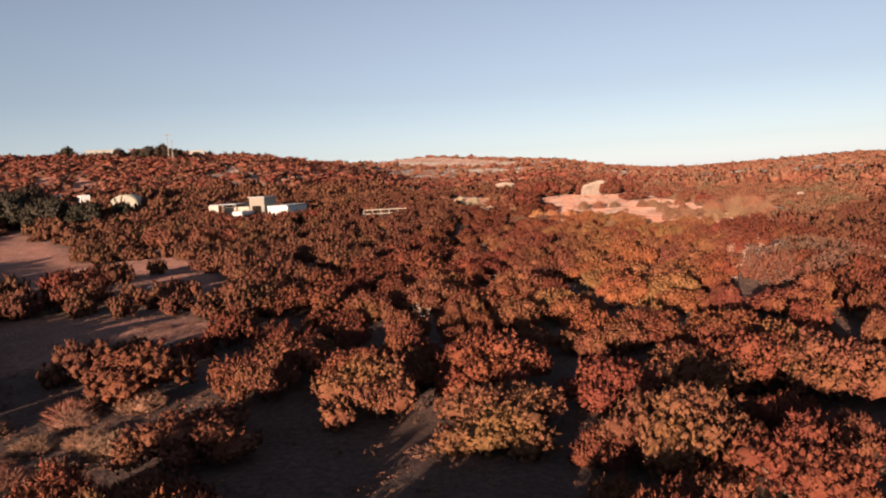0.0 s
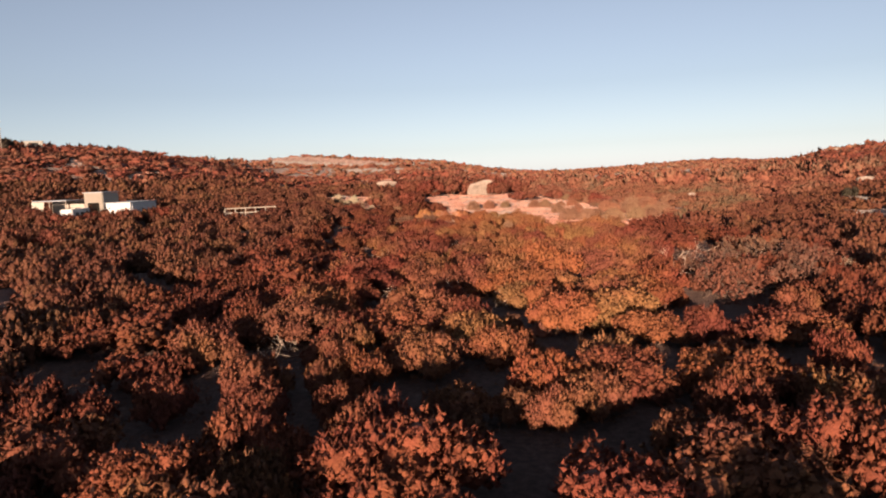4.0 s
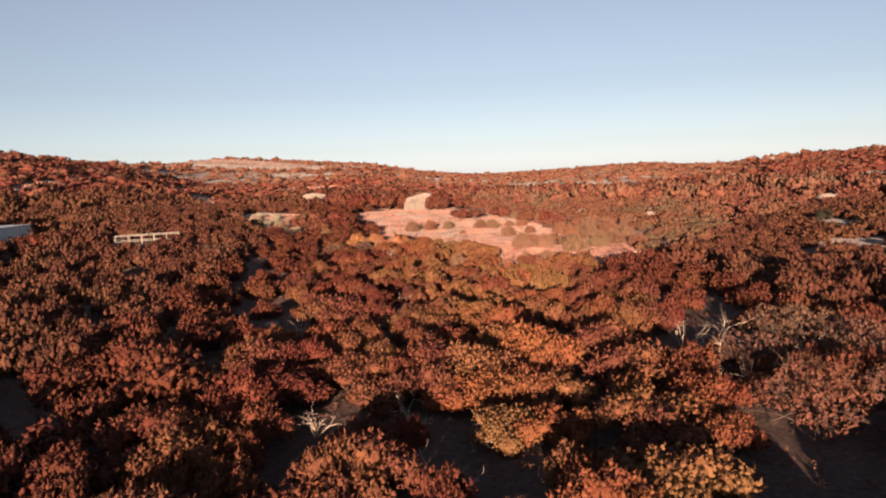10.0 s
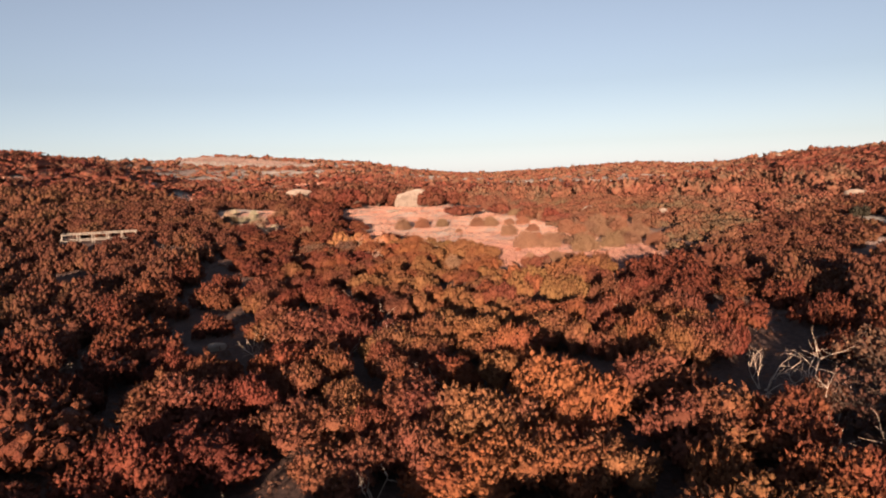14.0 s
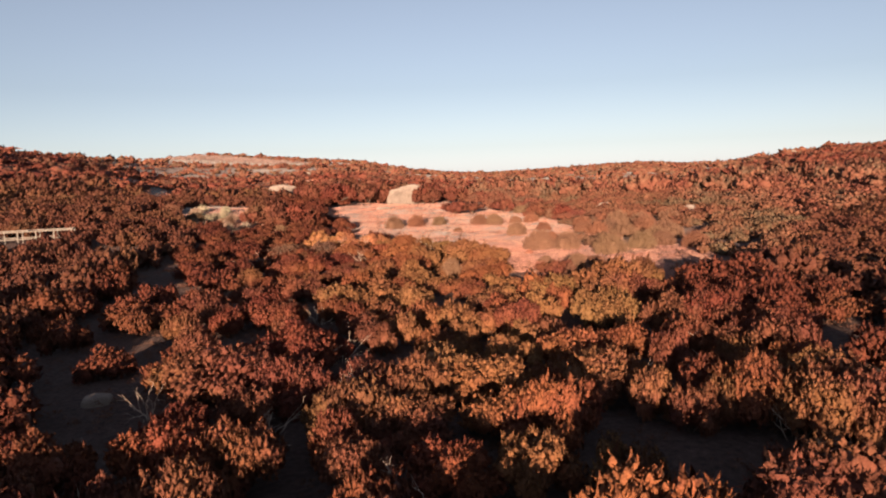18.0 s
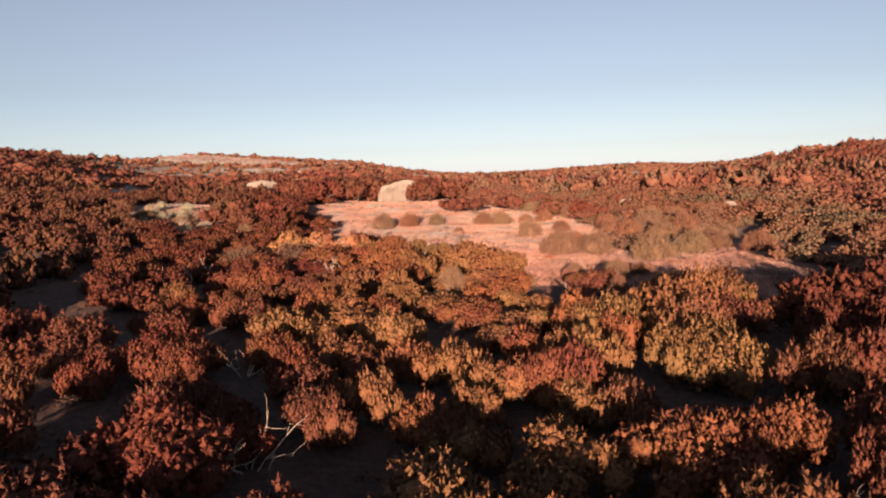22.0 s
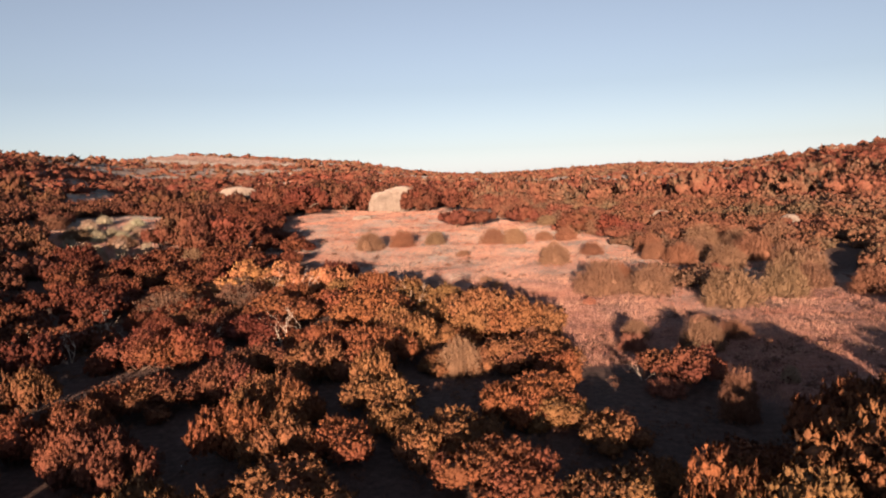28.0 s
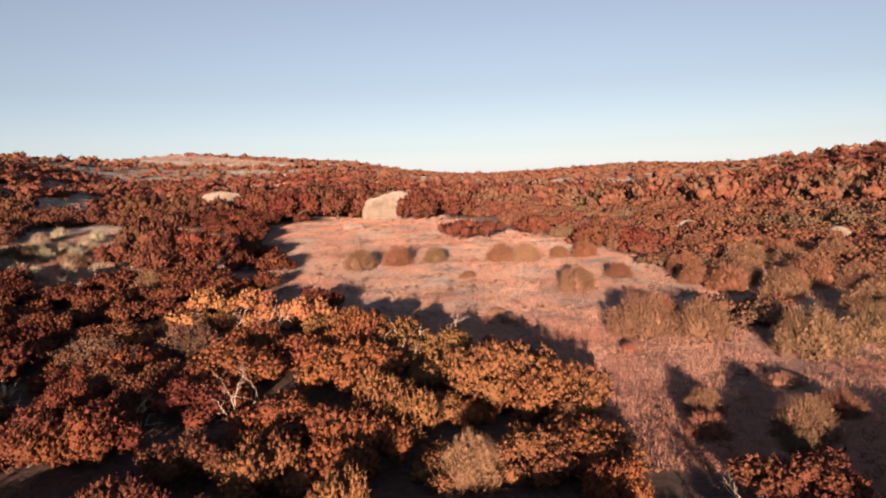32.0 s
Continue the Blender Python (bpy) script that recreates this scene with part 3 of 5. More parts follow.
STANDS_D = [(-23.3, 73.6, 0.88), (-26.8, 73.3, 1.08), (-29.1, 73.6, 1.3), (-7.6, 79.7, 1.21), (-6.3, 80.2, 0.81), (-9.1, 79.7, 1.22), (-35.1, 73.3, 1.16),
    (-17.5, 78.1, 1.02), (-13.1, 79.7, 0.64), (-11.9, 80.3, 0.65), (-22.4, 77.6, 1.24), (-19.1, 78.6, 1.26), (-10.9, 80.9, 1.29), (-24.5, 77.5, 1.26),
    (-14.3, 81.1, 0.56), (-7.7, 83.2, 1.6), (-28.9, 78.3, 0.89), (-11.9, 83.0, 0.93), (-23.5, 80.5, 1.39), (-38.2, 76.9, 1.36), (-16.0, 83.5, 1.46),
    (-20.5, 82.4, 1.45), (-18.4, 83.1, 1.22), (-28.0, 80.8, 1.2), (-22.6, 83.2, 1.51), (-25.8, 82.6, 1.01), (-31.5, 81.4, 2.01), (-9.8, 87.5, 0.92),
    (-12.9, 86.8, 0.55), (-17.2, 87.3, 1.38)]
STANDS_E = [(-10.5, 89.1, 0.89), (-34.3, 83.0, 1.34), (-11.8, 89.1, 1.0), (-30.0, 84.9, 1.66), (-15.0, 89.0, 1.14), (-8.0, 91.4, 1.06), (-24.1, 89.2, 0.67),
    (-8.8, 94.0, 1.05), (-18.3, 91.7, 0.8), (-19.6, 91.5, 0.72), (-31.6, 88.4, 0.69), (-27.4, 89.5, 0.84), (-29.9, 88.9, 0.69), (-22.9, 90.9, 0.58),
    (-11.8, 94.2, 1.08), (-26.0, 90.6, 0.29), (-9.8, 95.0, 1.22), (-31.4, 89.7, 0.89), (-20.1, 93.4, 0.96), (-22.9, 93.2, 0.82), (-21.4, 93.8, 0.99),
    (-14.9, 95.8, 1.11), (-28.9, 92.3, 0.82), (-16.1, 96.6, 0.87), (-19.1, 95.9, 0.74), (-36.7, 91.8, 0.52), (-14.9, 97.6, 0.72), (-24.2, 95.2, 0.81),
    (-20.2, 96.3, 0.51), (-25.9, 95.3, 0.92)]
STANDS_F = [(-34.0, 94.3, 0.85), (-35.8, 94.0, 0.94), (-38.7, 93.8, 0.96), (-29.2, 96.4, 1.19), (-18.1, 99.3, 0.67), (-35.9, 95.7, 1.21), (-32.1, 96.7, 0.82),
    (-9.2, 103.0, 0.88), (-5.4, 104.1, 1.23), (-18.4, 101.0, 1.06), (-22.9, 100.0, 0.96), (-19.6, 101.8, 0.94), (-12.8, 103.6, 1.05), (-27.6, 99.8, 0.89),
    (-41.3, 96.8, 1.31), (-32.7, 99.5, 1.36), (-6.1, 106.7, 1.82), (-15.0, 104.4, 1.56), (-8.4, 106.2, 1.48), (-22.1, 102.9, 1.1), (-16.1, 105.1, 0.5),
    (-30.4, 101.7, 1.44), (-21.0, 104.5, 0.87), (-25.0, 103.6, 1.25), (-14.5, 107.8, 1.37), (-1.4, 111.4, 1.62), (-12.5, 109.2, 1.31), (-27.4, 105.6, 0.73),
    (-29.9, 105.6, 0.9), (-31.6, 105.2, 0.82)]
STANDS_G = [(-26.6, 107.0, 1.01), (-37.6, 104.2, 0.75), (-28.7, 107.5, 0.65), (-23.7, 109.1, 0.84), (-24.9, 109.1, 0.85), (-32.5, 108.0, 0.86), (-24.4, 110.3, 1.22),
    (-39.5, 106.4, 0.85), (-29.8, 109.8, 1.1), (-34.2, 109.9, 0.95), (-39.7, 108.7, 0.76), (-38.5, 109.6, 1.17), (-36.8, 111.1, 1.02), (-23.6, 114.7, 0.74),
    (-33.8, 114.0, 1.11), (-26.0, 116.4, 1.15), (-24.7, 117.2, 1.41), (-31.8, 115.8, 1.52), (-36.5, 114.6, 1.16), (-40.9, 115.5, 1.47), (-43.1, 115.1, 1.47),
    (-34.9, 118.0, 1.53), (-25.7, 121.8, 1.63), (-47.7, 117.0, 1.33), (-39.5, 120.2, 1.4), (-27.8, 123.4, 1.87), (-29.6, 123.8, 1.47), (-34.4, 123.4, 1.78),
    (-42.3, 122.6, 1.21), (-39.6, 123.8, 1.85)]
STANDS_H = [(-46.1, 124.4, 1.61)]
STANDS = STANDS_A + STANDS_B + STANDS_C + STANDS_D + STANDS_E + STANDS_F + STANDS_G + STANDS_H
BARE_A = [(-17.5, 16.9, 0.97), (-22.6, 15.9, 0.82), (-25.5, 15.2, 1.69), (-9.2, 19.7, 1.28), (-16.7, 18.3, 1.2), (-14.9, 19.1, 2.0), (-7.8, 21.0, 1.31),
    (-5.0, 22.0, 1.29), (-12.4, 20.4, 1.8), (1.8, 24.9, 0.72), (-28.3, 18.0, 2.17), (-8.0, 25.6, 0.77), (-18.5, 23.3, 2.19), (0.3, 31.5, 1.63),
    (-10.5, 30.3, 1.05), (-39.7, 24.4, 2.96), (-30.3, 27.9, 0.96), (-6.8, 40.5, 1.0), (-15.5, 38.5, 1.36), (-5.1, 41.4, 0.86), (-20.5, 37.7, 0.86),
    (-13.1, 39.7, 0.87), (-17.4, 38.7, 0.87), (-17.0, 40.9, 1.72), (-5.5, 43.9, 0.77), (-25.4, 38.8, 0.96), (-22.5, 40.7, 1.2), (-5.6, 46.3, 1.26),
    (-26.8, 42.5, 1.11), (-10.4, 47.8, 1.62)]
BARE_B = [(-11.7, 47.7, 0.93), (-20.6, 47.4, 1.12), (-3.5, 53.3, 2.08), (-2.0, 59.1, 1.21), (-18.0, 55.4, 1.03), (-16.6, 56.4, 1.27), (-24.3, 56.3, 1.12),
    (-23.1, 56.7, 1.13), (-24.9, 59.3, 1.12), (-26.3, 59.5, 0.76), (-19.3, 62.0, 1.83), (-11.6, 65.5, 1.66), (-36.7, 60.8, 0.84), (-39.6, 60.3, 1.4),
    (-8.4, 75.1, 1.39), (-15.3, 74.0, 0.84), (-12.5, 74.8, 0.86), (-16.5, 74.1, 1.2), (-24.7, 72.4, 0.68), (-17.7, 74.3, 1.05), (-12.1, 76.0, 0.72),
    (-9.8, 78.4, 0.98), (-8.3, 79.1, 0.99), (-11.0, 79.6, 1.45), (-33.9, 74.5, 1.01), (-26.4, 76.5, 1.03), (-15.8, 81.4, 1.03), (-34.3, 76.7, 1.31),
    (-27.5, 78.8, 0.9), (-37.7, 80.6, 1.79)]
BARE_C = [(-36.9, 81.4, 1.56), (-13.2, 91.0, 0.9), (-18.6, 90.6, 0.82), (-32.8, 87.2, 0.52), (-17.7, 91.3, 0.85), (-28.6, 89.1, 0.84), (-23.3, 90.6, 0.72),
    (-33.3, 88.3, 0.7), (-15.6, 94.1, 1.12), (-13.3, 95.7, 1.35), (-29.8, 91.6, 0.81), (-16.8, 95.3, 0.69), (-26.3, 94.4, 0.89), (-36.7, 92.6, 0.72),
    (-31.6, 94.0, 0.55), (-28.0, 95.7, 0.86), (-10.9, 100.3, 1.21), (-34.2, 97.5, 0.97), (-10.9, 104.7, 0.95), (-19.0, 108.8, 0.96), (-28.8, 106.5, 0.55),
    (-15.6, 110.1, 1.16), (-19.5, 110.3, 1.38), (-35.7, 106.8, 1.02), (-21.1, 110.7, 1.79), (-15.4, 112.9, 1.5), (-38.2, 108.2, 1.29), (-22.2, 113.2, 1.0),
    (-36.7, 109.7, 1.16), (-27.2, 113.3, 0.93)]
BARE_D = [(-21.7, 115.0, 1.28), (-33.0, 112.6, 0.74), (-44.3, 113.1, 1.16), (-39.9, 118.6, 0.8)]
BARE = BARE_A + BARE_B + BARE_C + BARE_D
BARE += [(-8.1, 78.3, 1.47), (-5.6, 78.3, 1.16), (-8.8, 66.8, 1.85), (-6.7, 66.0, 1.56), (-11.2, 66.4, 0.82), (-4.3, 67.7, 1.23), (-1.8, 57.1, 1.38), (-4.0, 55.2, 1.31), (-1.8, 54.6, 1.05),
         (-11.3, 107.5, 1.56), (-9.6, 116.9, 1.67), (-12.5, 95.2, 0.75), (-12.2, 87.3, 1.12), (-10.7, 87.3, 1.11), (-12.0, 85.6, 0.87), (-15.0, 82.7, 1.09), (-3.0, 105.2, 1.41), (-13.7, 86.1, 0.72),
         (-7.9, 112.7, 2.2), (-4.3, 118.5, 2.4), (-7.5, 119.2, 2.4), (-6.0, 123.0, 2.2), (-8.8, 114.8, 1.8), (-27.0, 12.0, 4.0), (-23.5, 8.5, 3.5), (-31.0, 10.5, 3.5), (-28.5, 18.0, 4.0), (-46.7, 37.6, 3.0), (-39.2, 32.0, 2.5)]

rng = np.random.default_rng(11)
close, far, dots = [], [], []
for x, y, s in STANDS:
    s = min(max(s * (1.55 if 94 < y < 112 and x > -20 else 1.36), 0.95), 2.8)
    close.append((x, y, s, (1.1 + 0.42 * s) * rng.uniform(0.84, 1.18) * (1.15 if 94 < y < 112 and x > -20 else 1.1 if 93 < y < 100 and x > -28 else 1.2 if 66 < y < 91 and x > -18 else 0.7 if 100 <= y < 118 and x > -30 else 0.78 if y > 116 and x < -38 else 0.9 if y > 100 and x < -30 else 1.0)))
# other plants and things that want room
ROOM = [(-93.0, 83.0, 9.0), (-148.0, 96.0, 10.0), (-58.5, 149.5, 5.5), (0.5, 74, 4.5), (-2, 62, 3.5), (-51, 195, 6), (-95, 116.5, 5), (-104, 118, 6.5), (-111, 115, 5), (-75, 119, 4.5), (-148, 117, 8)]


def in_view(x, y, slack=6.0):
    """Within the fan of land that lies ahead of the walk."""
    dx, dy = x + 4.0, y + 12.0
    b = math.degrees(math.atan2(-dx, dy))
    return -24 - slack < b < 60 + slack


def sow(x0, x1, y0, y1, step, keep):
    xs, ys = np.meshgrid(np.arange(x0, x1, step), np.arange(y0, y1, step))
    xs = (xs + rng.uniform(-0.42, 0.42, xs.shape) * step).ravel()
    ys = (ys + rng.uniform(-0.42, 0.42, ys.shape) * step).ravel()
    free = openness(xs, ys) < 0.5
    for x, y in zip(xs[free].tolist(), ys[free].tolist()):
        if in_view(x, y):
            keep(x, y)


def line_distance(x, y):
    """From the line over which the camera goes, and how far along."""
    return abs(x * 95.5 + y * 24.7) / 98.6, (x * -24.7 + y * 95.5) / 98.6


def nearby(x, y):
    return line_distance(x, y)[0] < 95 and math.hypot(x - HUB[0], y - HUB[1]) < (110 if y > 95 else 150)


set_xy = np.array([(x, y, s) for x, y, s, h in close] + [(x, y, 1.1 * r + 0.6) for x, y, r in BARE] + ROOM)


def keep_near(x, y):
    if not nearby(x, y):
        return
    s = rng.uniform(1.0, 1.95)
    d = (np.hypot(set_xy[:, 0] - x, set_xy[:, 1] - y) - 0.85 * set_xy[:, 2]).min()
    if d < 0.7 * s:
        if d < 0.55:
            return
        s = d / 0.7
    if gaps(x, y) > 0.6 and rng.random() < 0.8:
        return
    if line_distance(x, y)[0] < 24 and y < 116 and rng.random() < 0.25:
        return
    close.append((x, y, s, (1.0 + 0.5 * s) * rng.uniform(0.75, 1.25) * (0.6 if y > 104 and x > -30 else 0.75 if y > 116 and x < -38 else 1.0)))


def keep_far(x, y):
    r = math.hypot(x - HUB[0], y - HUB[1])
    if nearby(x, y) or r > 260:
        return
    if rng.random() < 0.85 * thin(x, y):
        return
    s = 1.05 + 2.0 * rng.random() ** 2
    far.append((x, y, s, s * rng.uniform(0.75, 1.25)))


def keep_dots(x, y):
    r = math.hypot(x - HUB[0], y - HUB[1])
    if r <= 260 or r > 1150:
        return
    if rng.random() < 0.85 * thin(x * 0.7, y * 0.5):
        return
    s = (1.2 + 2.4 * rng.random() ** 2) * (0.9 + r / 800)
    dots.append((x, y, s, s * rng.uniform(0.5, 0.95)))


sow(-135, 60, 8, 210, 2.9, keep_near)
sow(-330, 180, 60, 360, 3.5, keep_far)
sow(-900, 420, 150, 1250, 7.8, keep_dots)

# the shrubs nearest to the line of the walk are things of their own
near = sorted(close, key=lambda p: line_distance(p[0], p[1])[0] + (60 if not 14 < line_distance(p[0], p[1])[1] < 140 else 0))[:300]
near_set = set(near)
rest = [p for p in close if p not in near_set]
mid = [p for p in rest if line_distance(p[0], p[1])[0] < 50]
far += [p for p in rest if line_distance(p[0], p[1])[0] >= 50]
slope = [p for p in far if math.hypot(p[0] - HUB[0], p[1] - HUB[1]) > 150]
far = [p for p in far if math.hypot(p[0] - HUB[0], p[1] - HUB[1]) <= 150]


def shrubs(name, seed, count, mat, label, group, large):
    """Models of one kind: small ones with few tufts, or large ones with many."""
    out = []
    for k in range(count):
        v, f, nn, tops = shrub_crown(seed + k, 0.076, 0.060, 8, 0.60, 13, 1.08, 0.66) if large else shrub_crown(seed + k, 0.092, 0.072, 8, 0.60, 9, 1.08, 0.66)
        out.append(plant(name, mesh_of(name + "_crown", v, f, mat, True, nn),
                         [mesh_of(name + "_stem", a, b, bark_mat, True) for a, b in stem_pieces(seed + 100 + k, tops, 6, 0.026)], label, "shrub", group))
    return out


def is_golden(p):
    """The golden kind in a belt along the middle, widest beside the clearing; its paler tone is partly painted sun."""
    off = (p[0] * 95.5 + p[1] * 24.7) / 98.6
    belt = (9.5 if p[1] > 95 else 4.0) + 2.0 * math.sin(p[1] * 0.31) + 1.5 * math.sin(p[0] * 0.7)
    return p[1] > 42 and abs(off - 2.5) < belt


for large in (False, True):
    some = [p for p in near if (p[2] > 1.55) == large]
    put(shrubs("chaparral_shrub", 140 if large else 100, 4 if large else 5, leaf_mat, "rust-red to orange chaparral shrub with tufted leaves on dry earth", "chaparral shrubs", large),
        [p for p in some if not is_golden(p)], rng)
    put(shrubs("golden_shrub", 160 if large else 120, 3, gold_mat, "golden to olive-orange chaparral shrub beside the clearing", "golden shrubs", large),
        [p for p in some if is_golden(p)], rng)


# scrub along the flight line takes the sun-bright leaf colour, the sides the dark one
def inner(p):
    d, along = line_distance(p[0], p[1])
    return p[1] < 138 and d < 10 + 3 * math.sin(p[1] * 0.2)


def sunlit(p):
    """The slope behind and beside the clearing, where a brighter leaf colour stands in for full sun."""
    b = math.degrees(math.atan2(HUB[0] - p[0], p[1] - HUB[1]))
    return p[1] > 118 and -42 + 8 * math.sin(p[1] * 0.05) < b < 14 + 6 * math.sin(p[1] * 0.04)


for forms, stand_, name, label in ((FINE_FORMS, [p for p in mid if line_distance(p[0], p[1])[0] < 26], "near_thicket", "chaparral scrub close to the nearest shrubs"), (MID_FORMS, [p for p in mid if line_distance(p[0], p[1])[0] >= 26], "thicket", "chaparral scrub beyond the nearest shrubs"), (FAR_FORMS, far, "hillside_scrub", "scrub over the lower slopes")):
    scatter(forms, [p for p in stand_ if inner(p)], "orange_" + name, lit_thicket_mat, "dense sun-brightened orange-red " + label, "scrub", rng)
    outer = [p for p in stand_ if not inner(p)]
    scatter(forms, [p for p in outer if not sunlit(p)], "dark_red_" + name, dim_thicket_mat, "dense shade-darkened red " + label, "scrub", rng)
    scatter(forms, [p for p in outer if sunlit(p)], "brown_" + name, far_mat, "dense sun-brightened orange-brown " + label, "scrub", rng)
scatter(SLOPE_FORMS, [(x, y, s * 1.75, h * 1.1) for x, y, s, h in slope], "slope_scrub", far_mat, "reddish brown scrub higher on the slopes", "scrub", rng)
scatter(DOT_FORMS, dots, "distant_scrub", far_mat, "small dark red scrub dotted over far hills", "scrub", rng)


_u = np.random.default_rng(17)
low_xy = [(x, y) for x, y in zip(_u.uniform(-60, 8, 3600), _u.uniform(12, 122, 3600)) if line_distance(x, y)[0] < 34]
scatter([clumps(_u.uniform((-0.8, -0.8, 0.1), (0.8, 0.8, 0.6), (7, 3)), _u.uniform(0.2, 0.45, 7), 5, _u, 0.42, soft=0.2) for k in range(6)],
        [(x, y, _u.uniform(0.25, 0.7), _u.uniform(0.15, 0.45)) for x, y in low_xy], "undergrowth", grey_twig_mat, "low brown twigs and dry litter between the shrubs", "undergrowth", _u)


_w = np.random.default_rng(29)
# scrub added out of view; taller behind the start to shade the first ground
round_about = [(x, y, _w.uniform(1.0, 2.0), _w.uniform(1.0, 2.0) * (1.7 if line_distance(x, y)[1] < 8 and -20 < x < 10 else 0.7)) for x, y in zip(_w.uniform(-75, 110, 2600), _w.uniform(-55, 190, 2600))
               if not in_view(x, y) and math.hypot(x, y) > 5 and line_distance(x, y)[1] < 175]
scatter(SLOPE_FORMS, round_about, "surrounding_scrub", dim_thicket_mat, "added dark red scrub out of view, taller behind the start to shade the foreground", "scrub", _w)


# ---- brushy round shrubs of the clearing ----
def brush_mesh(seed, n=2600, width=0.006, up=0.4, short=0.62, tufts=170, leaves=7, reach=0.9):
    """A round head of many fine upright twigs and small leaves; unit half-width and height."""
    r_ = np.random.default_rng(seed)
    core = clumps([(0, 0, 0.3), (0.3, 0.1, 0.25), (-0.25, 0.2, 0.25), (0, -0.3, 0.25)], [0.42, 0.36, 0.36, 0.36], 0, r_, core=1.0, jag=0.25)

    def dome(k):
        d_ = directions(k, r_, up)
        d_[:, 2] = np.abs(d_[:, 2])
        out = 1 + 0.13 * np.sin(d_[:, 0] * 6 + seed) * np.cos(d_[:, 1] * 7 + seed) + 0.06 * np.sin(d_[:, 0] * 15) * np.cos(d_[:, 1] * 13)
        return d_, out[:, None]

    d, lump = dome(tufts)
    fuzz = clumps(d * lump * r_.uniform(0.6, reach, (tufts, 1)), r_.uniform(0.07, 0.13, tufts), leaves, r_, 0.5, squash=1.3, soft=0.3)
    d, lump = dome(n)
    tip = d * lump * r_.uniform(0.72, 1.06, (n, 1))
    root = tip * r_.uniform(short, short + 0.25, (n, 1)) - (0, 0, 0.05)
    tip = tip + r_.normal(size=(n, 3)) * 0.045 + (0, 0, 0.05)
    side = unit(np.cross(tip - root, r_.normal(size=(n, 3))))
    w = width * r_.uniform(0.7, 1.7, (n, 1))
    side[np.sum(np.cross(side, tip - root) * d, axis=1) < 0] *= -1
    v = np.stack([root - side * w, root + side * w, tip], 1).reshape(-1, 3)
    return joined([core, fuzz, (v, np.arange(n * 3).reshape(-1, 3), np.repeat(unit(np.cross(side, tip - root) + d * 0.002), 3, 0))])


def brush_models(name, seeds, mat, label, category, group, **kw):
    out = []
    for s in seeds:
        r_ = np.random.default_rng(s)
        v, f, nn = brush_mesh(s, **kw)
        st = []
        for _ in range(4):
            a = r_.uniform(0, 6.28)
            st.append(mesh_of(name + "_stem", *tube([(0.05 * math.cos(a), 0.05 * math.sin(a), -0.1), (0.2 * math.cos(a), 0.2 * math.sin(a), 0.3), (0.5 * math.cos(a), 0.5 * math.sin(a), 0.7)], [0.03, 0.022, 0.01]), bark_mat))
        out.append(plant(name, mesh_of(name + "_head", v, f, mat, True, nn), st, label, category, group, "twig_head"))
    return out


put(brush_models("brush_shrub", (21, 22, 23), twig_mat, "rounded grey-brown twiggy shrub on pale dry grass", "shrub", "twiggy shrubs in the clearing"),
    [(-21.1, 134.5, 2.0, 2.4), (-18.0, 133.9, 1.7, 2.04), (-19.8, 136.8, 1.3, 1.56), (-13.5, 131.2, 2.0, 2.4), (-10.0, 132.8, 1.7, 2.04), (-16.3, 151.9, 1.4, 1.68), (-11.2, 144.2, 1.7, 2.04), (-14.4, 145.4, 1.5, 1.8), (-8.4, 147.3, 1.9, 2.28), (-6.0, 146.0, 1.6, 1.92), (-5.6, 142.5, 1.5, 1.8), (-11.4, 153.4, 1.8, 2.16),
     (-8.6, 151.8, 1.7, 2.04), (-4.6, 154.2, 1.8, 2.16), (-31.2, 158.8, 1.5, 1.8), (-29.0, 158.5, 1.5, 1.8), (-24.5, 144.6, 1.5, 1.8), (-23.7, 160.2, 1.3, 1.56), (-37.0, 157.0, 1.2, 1.44), (-40.2, 155.8, 1.5, 1.8), (-43.0, 153.6, 1.6, 1.92), (-20.2, 163.6, 1.6, 1.92), (-16.2, 147.5, 1.3, 1.56), (-12.6, 148.5, 1.5, 1.8)], rng)
put(brush_models("brush_shrub", (24, 25), twig_mat, "brown twiggy shrub among scrub at the clearing's edge", "shrub", "twiggy shrubs at the edge"),
    [(-17.0, 120.4, 1.2, 1.5), (-17.4, 111.1, 0.75, 1.9), (-8.0, 139.0, 1.6, 1.8), (-19.9, 122.6, 0.8, 1.0), (-7.5, 136.0, 1.5, 1.7), (-14.5, 159.0, 1.7, 1.7), (-8.5, 156.0, 1.9, 1.8), (-21.3, 150.0, 1.2, 1.2), (-26.0, 172.0, 1.5, 1.3),
     (-18.0, 167.0, 1.6, 1.5), (-4.5, 133.5, 1.7, 1.8), (-23.5, 165.0, 1.4, 1.5), (-55.0, 141.0, 1.5, 1.6), (-27.8, 115.3, 1.05, 1.7), (-25.0, 119.6, 0.9, 1.3), (-14.5, 51.5, 0.8, 1.0), (-12.0, 45.5, 0.9, 0.9)] + [
(-26.0, 160.5, 1.1, 1.1), (-20.5, 140.5, 0.9, 1.0), (-15.1, 122.8, 1.0, 1.0), (-17.4, 119.4, 0.8, 0.7), (-33.0, 150.0, 0.7, 0.6), (-56.3, 142.4, 1.4, 1.3), (-53.2, 143.2, 1.5, 1.5), (-58.4, 135.4, 1.4, 1.2), (-54.5, 129.0, 1.5, 1.3),
     (-49.5, 126.4, 1.4, 1.3), (-66.0, 147.0, 1.6, 1.2), (-63.0, 152.5, 1.5, 1.3), (-70.5, 146.5, 1.7, 1.3), (-76.5, 150.5, 1.8, 1.5), (-61.5, 134.5, 1.5, 1.2), (-66.5, 156.0, 1.8, 1.6)], rng)
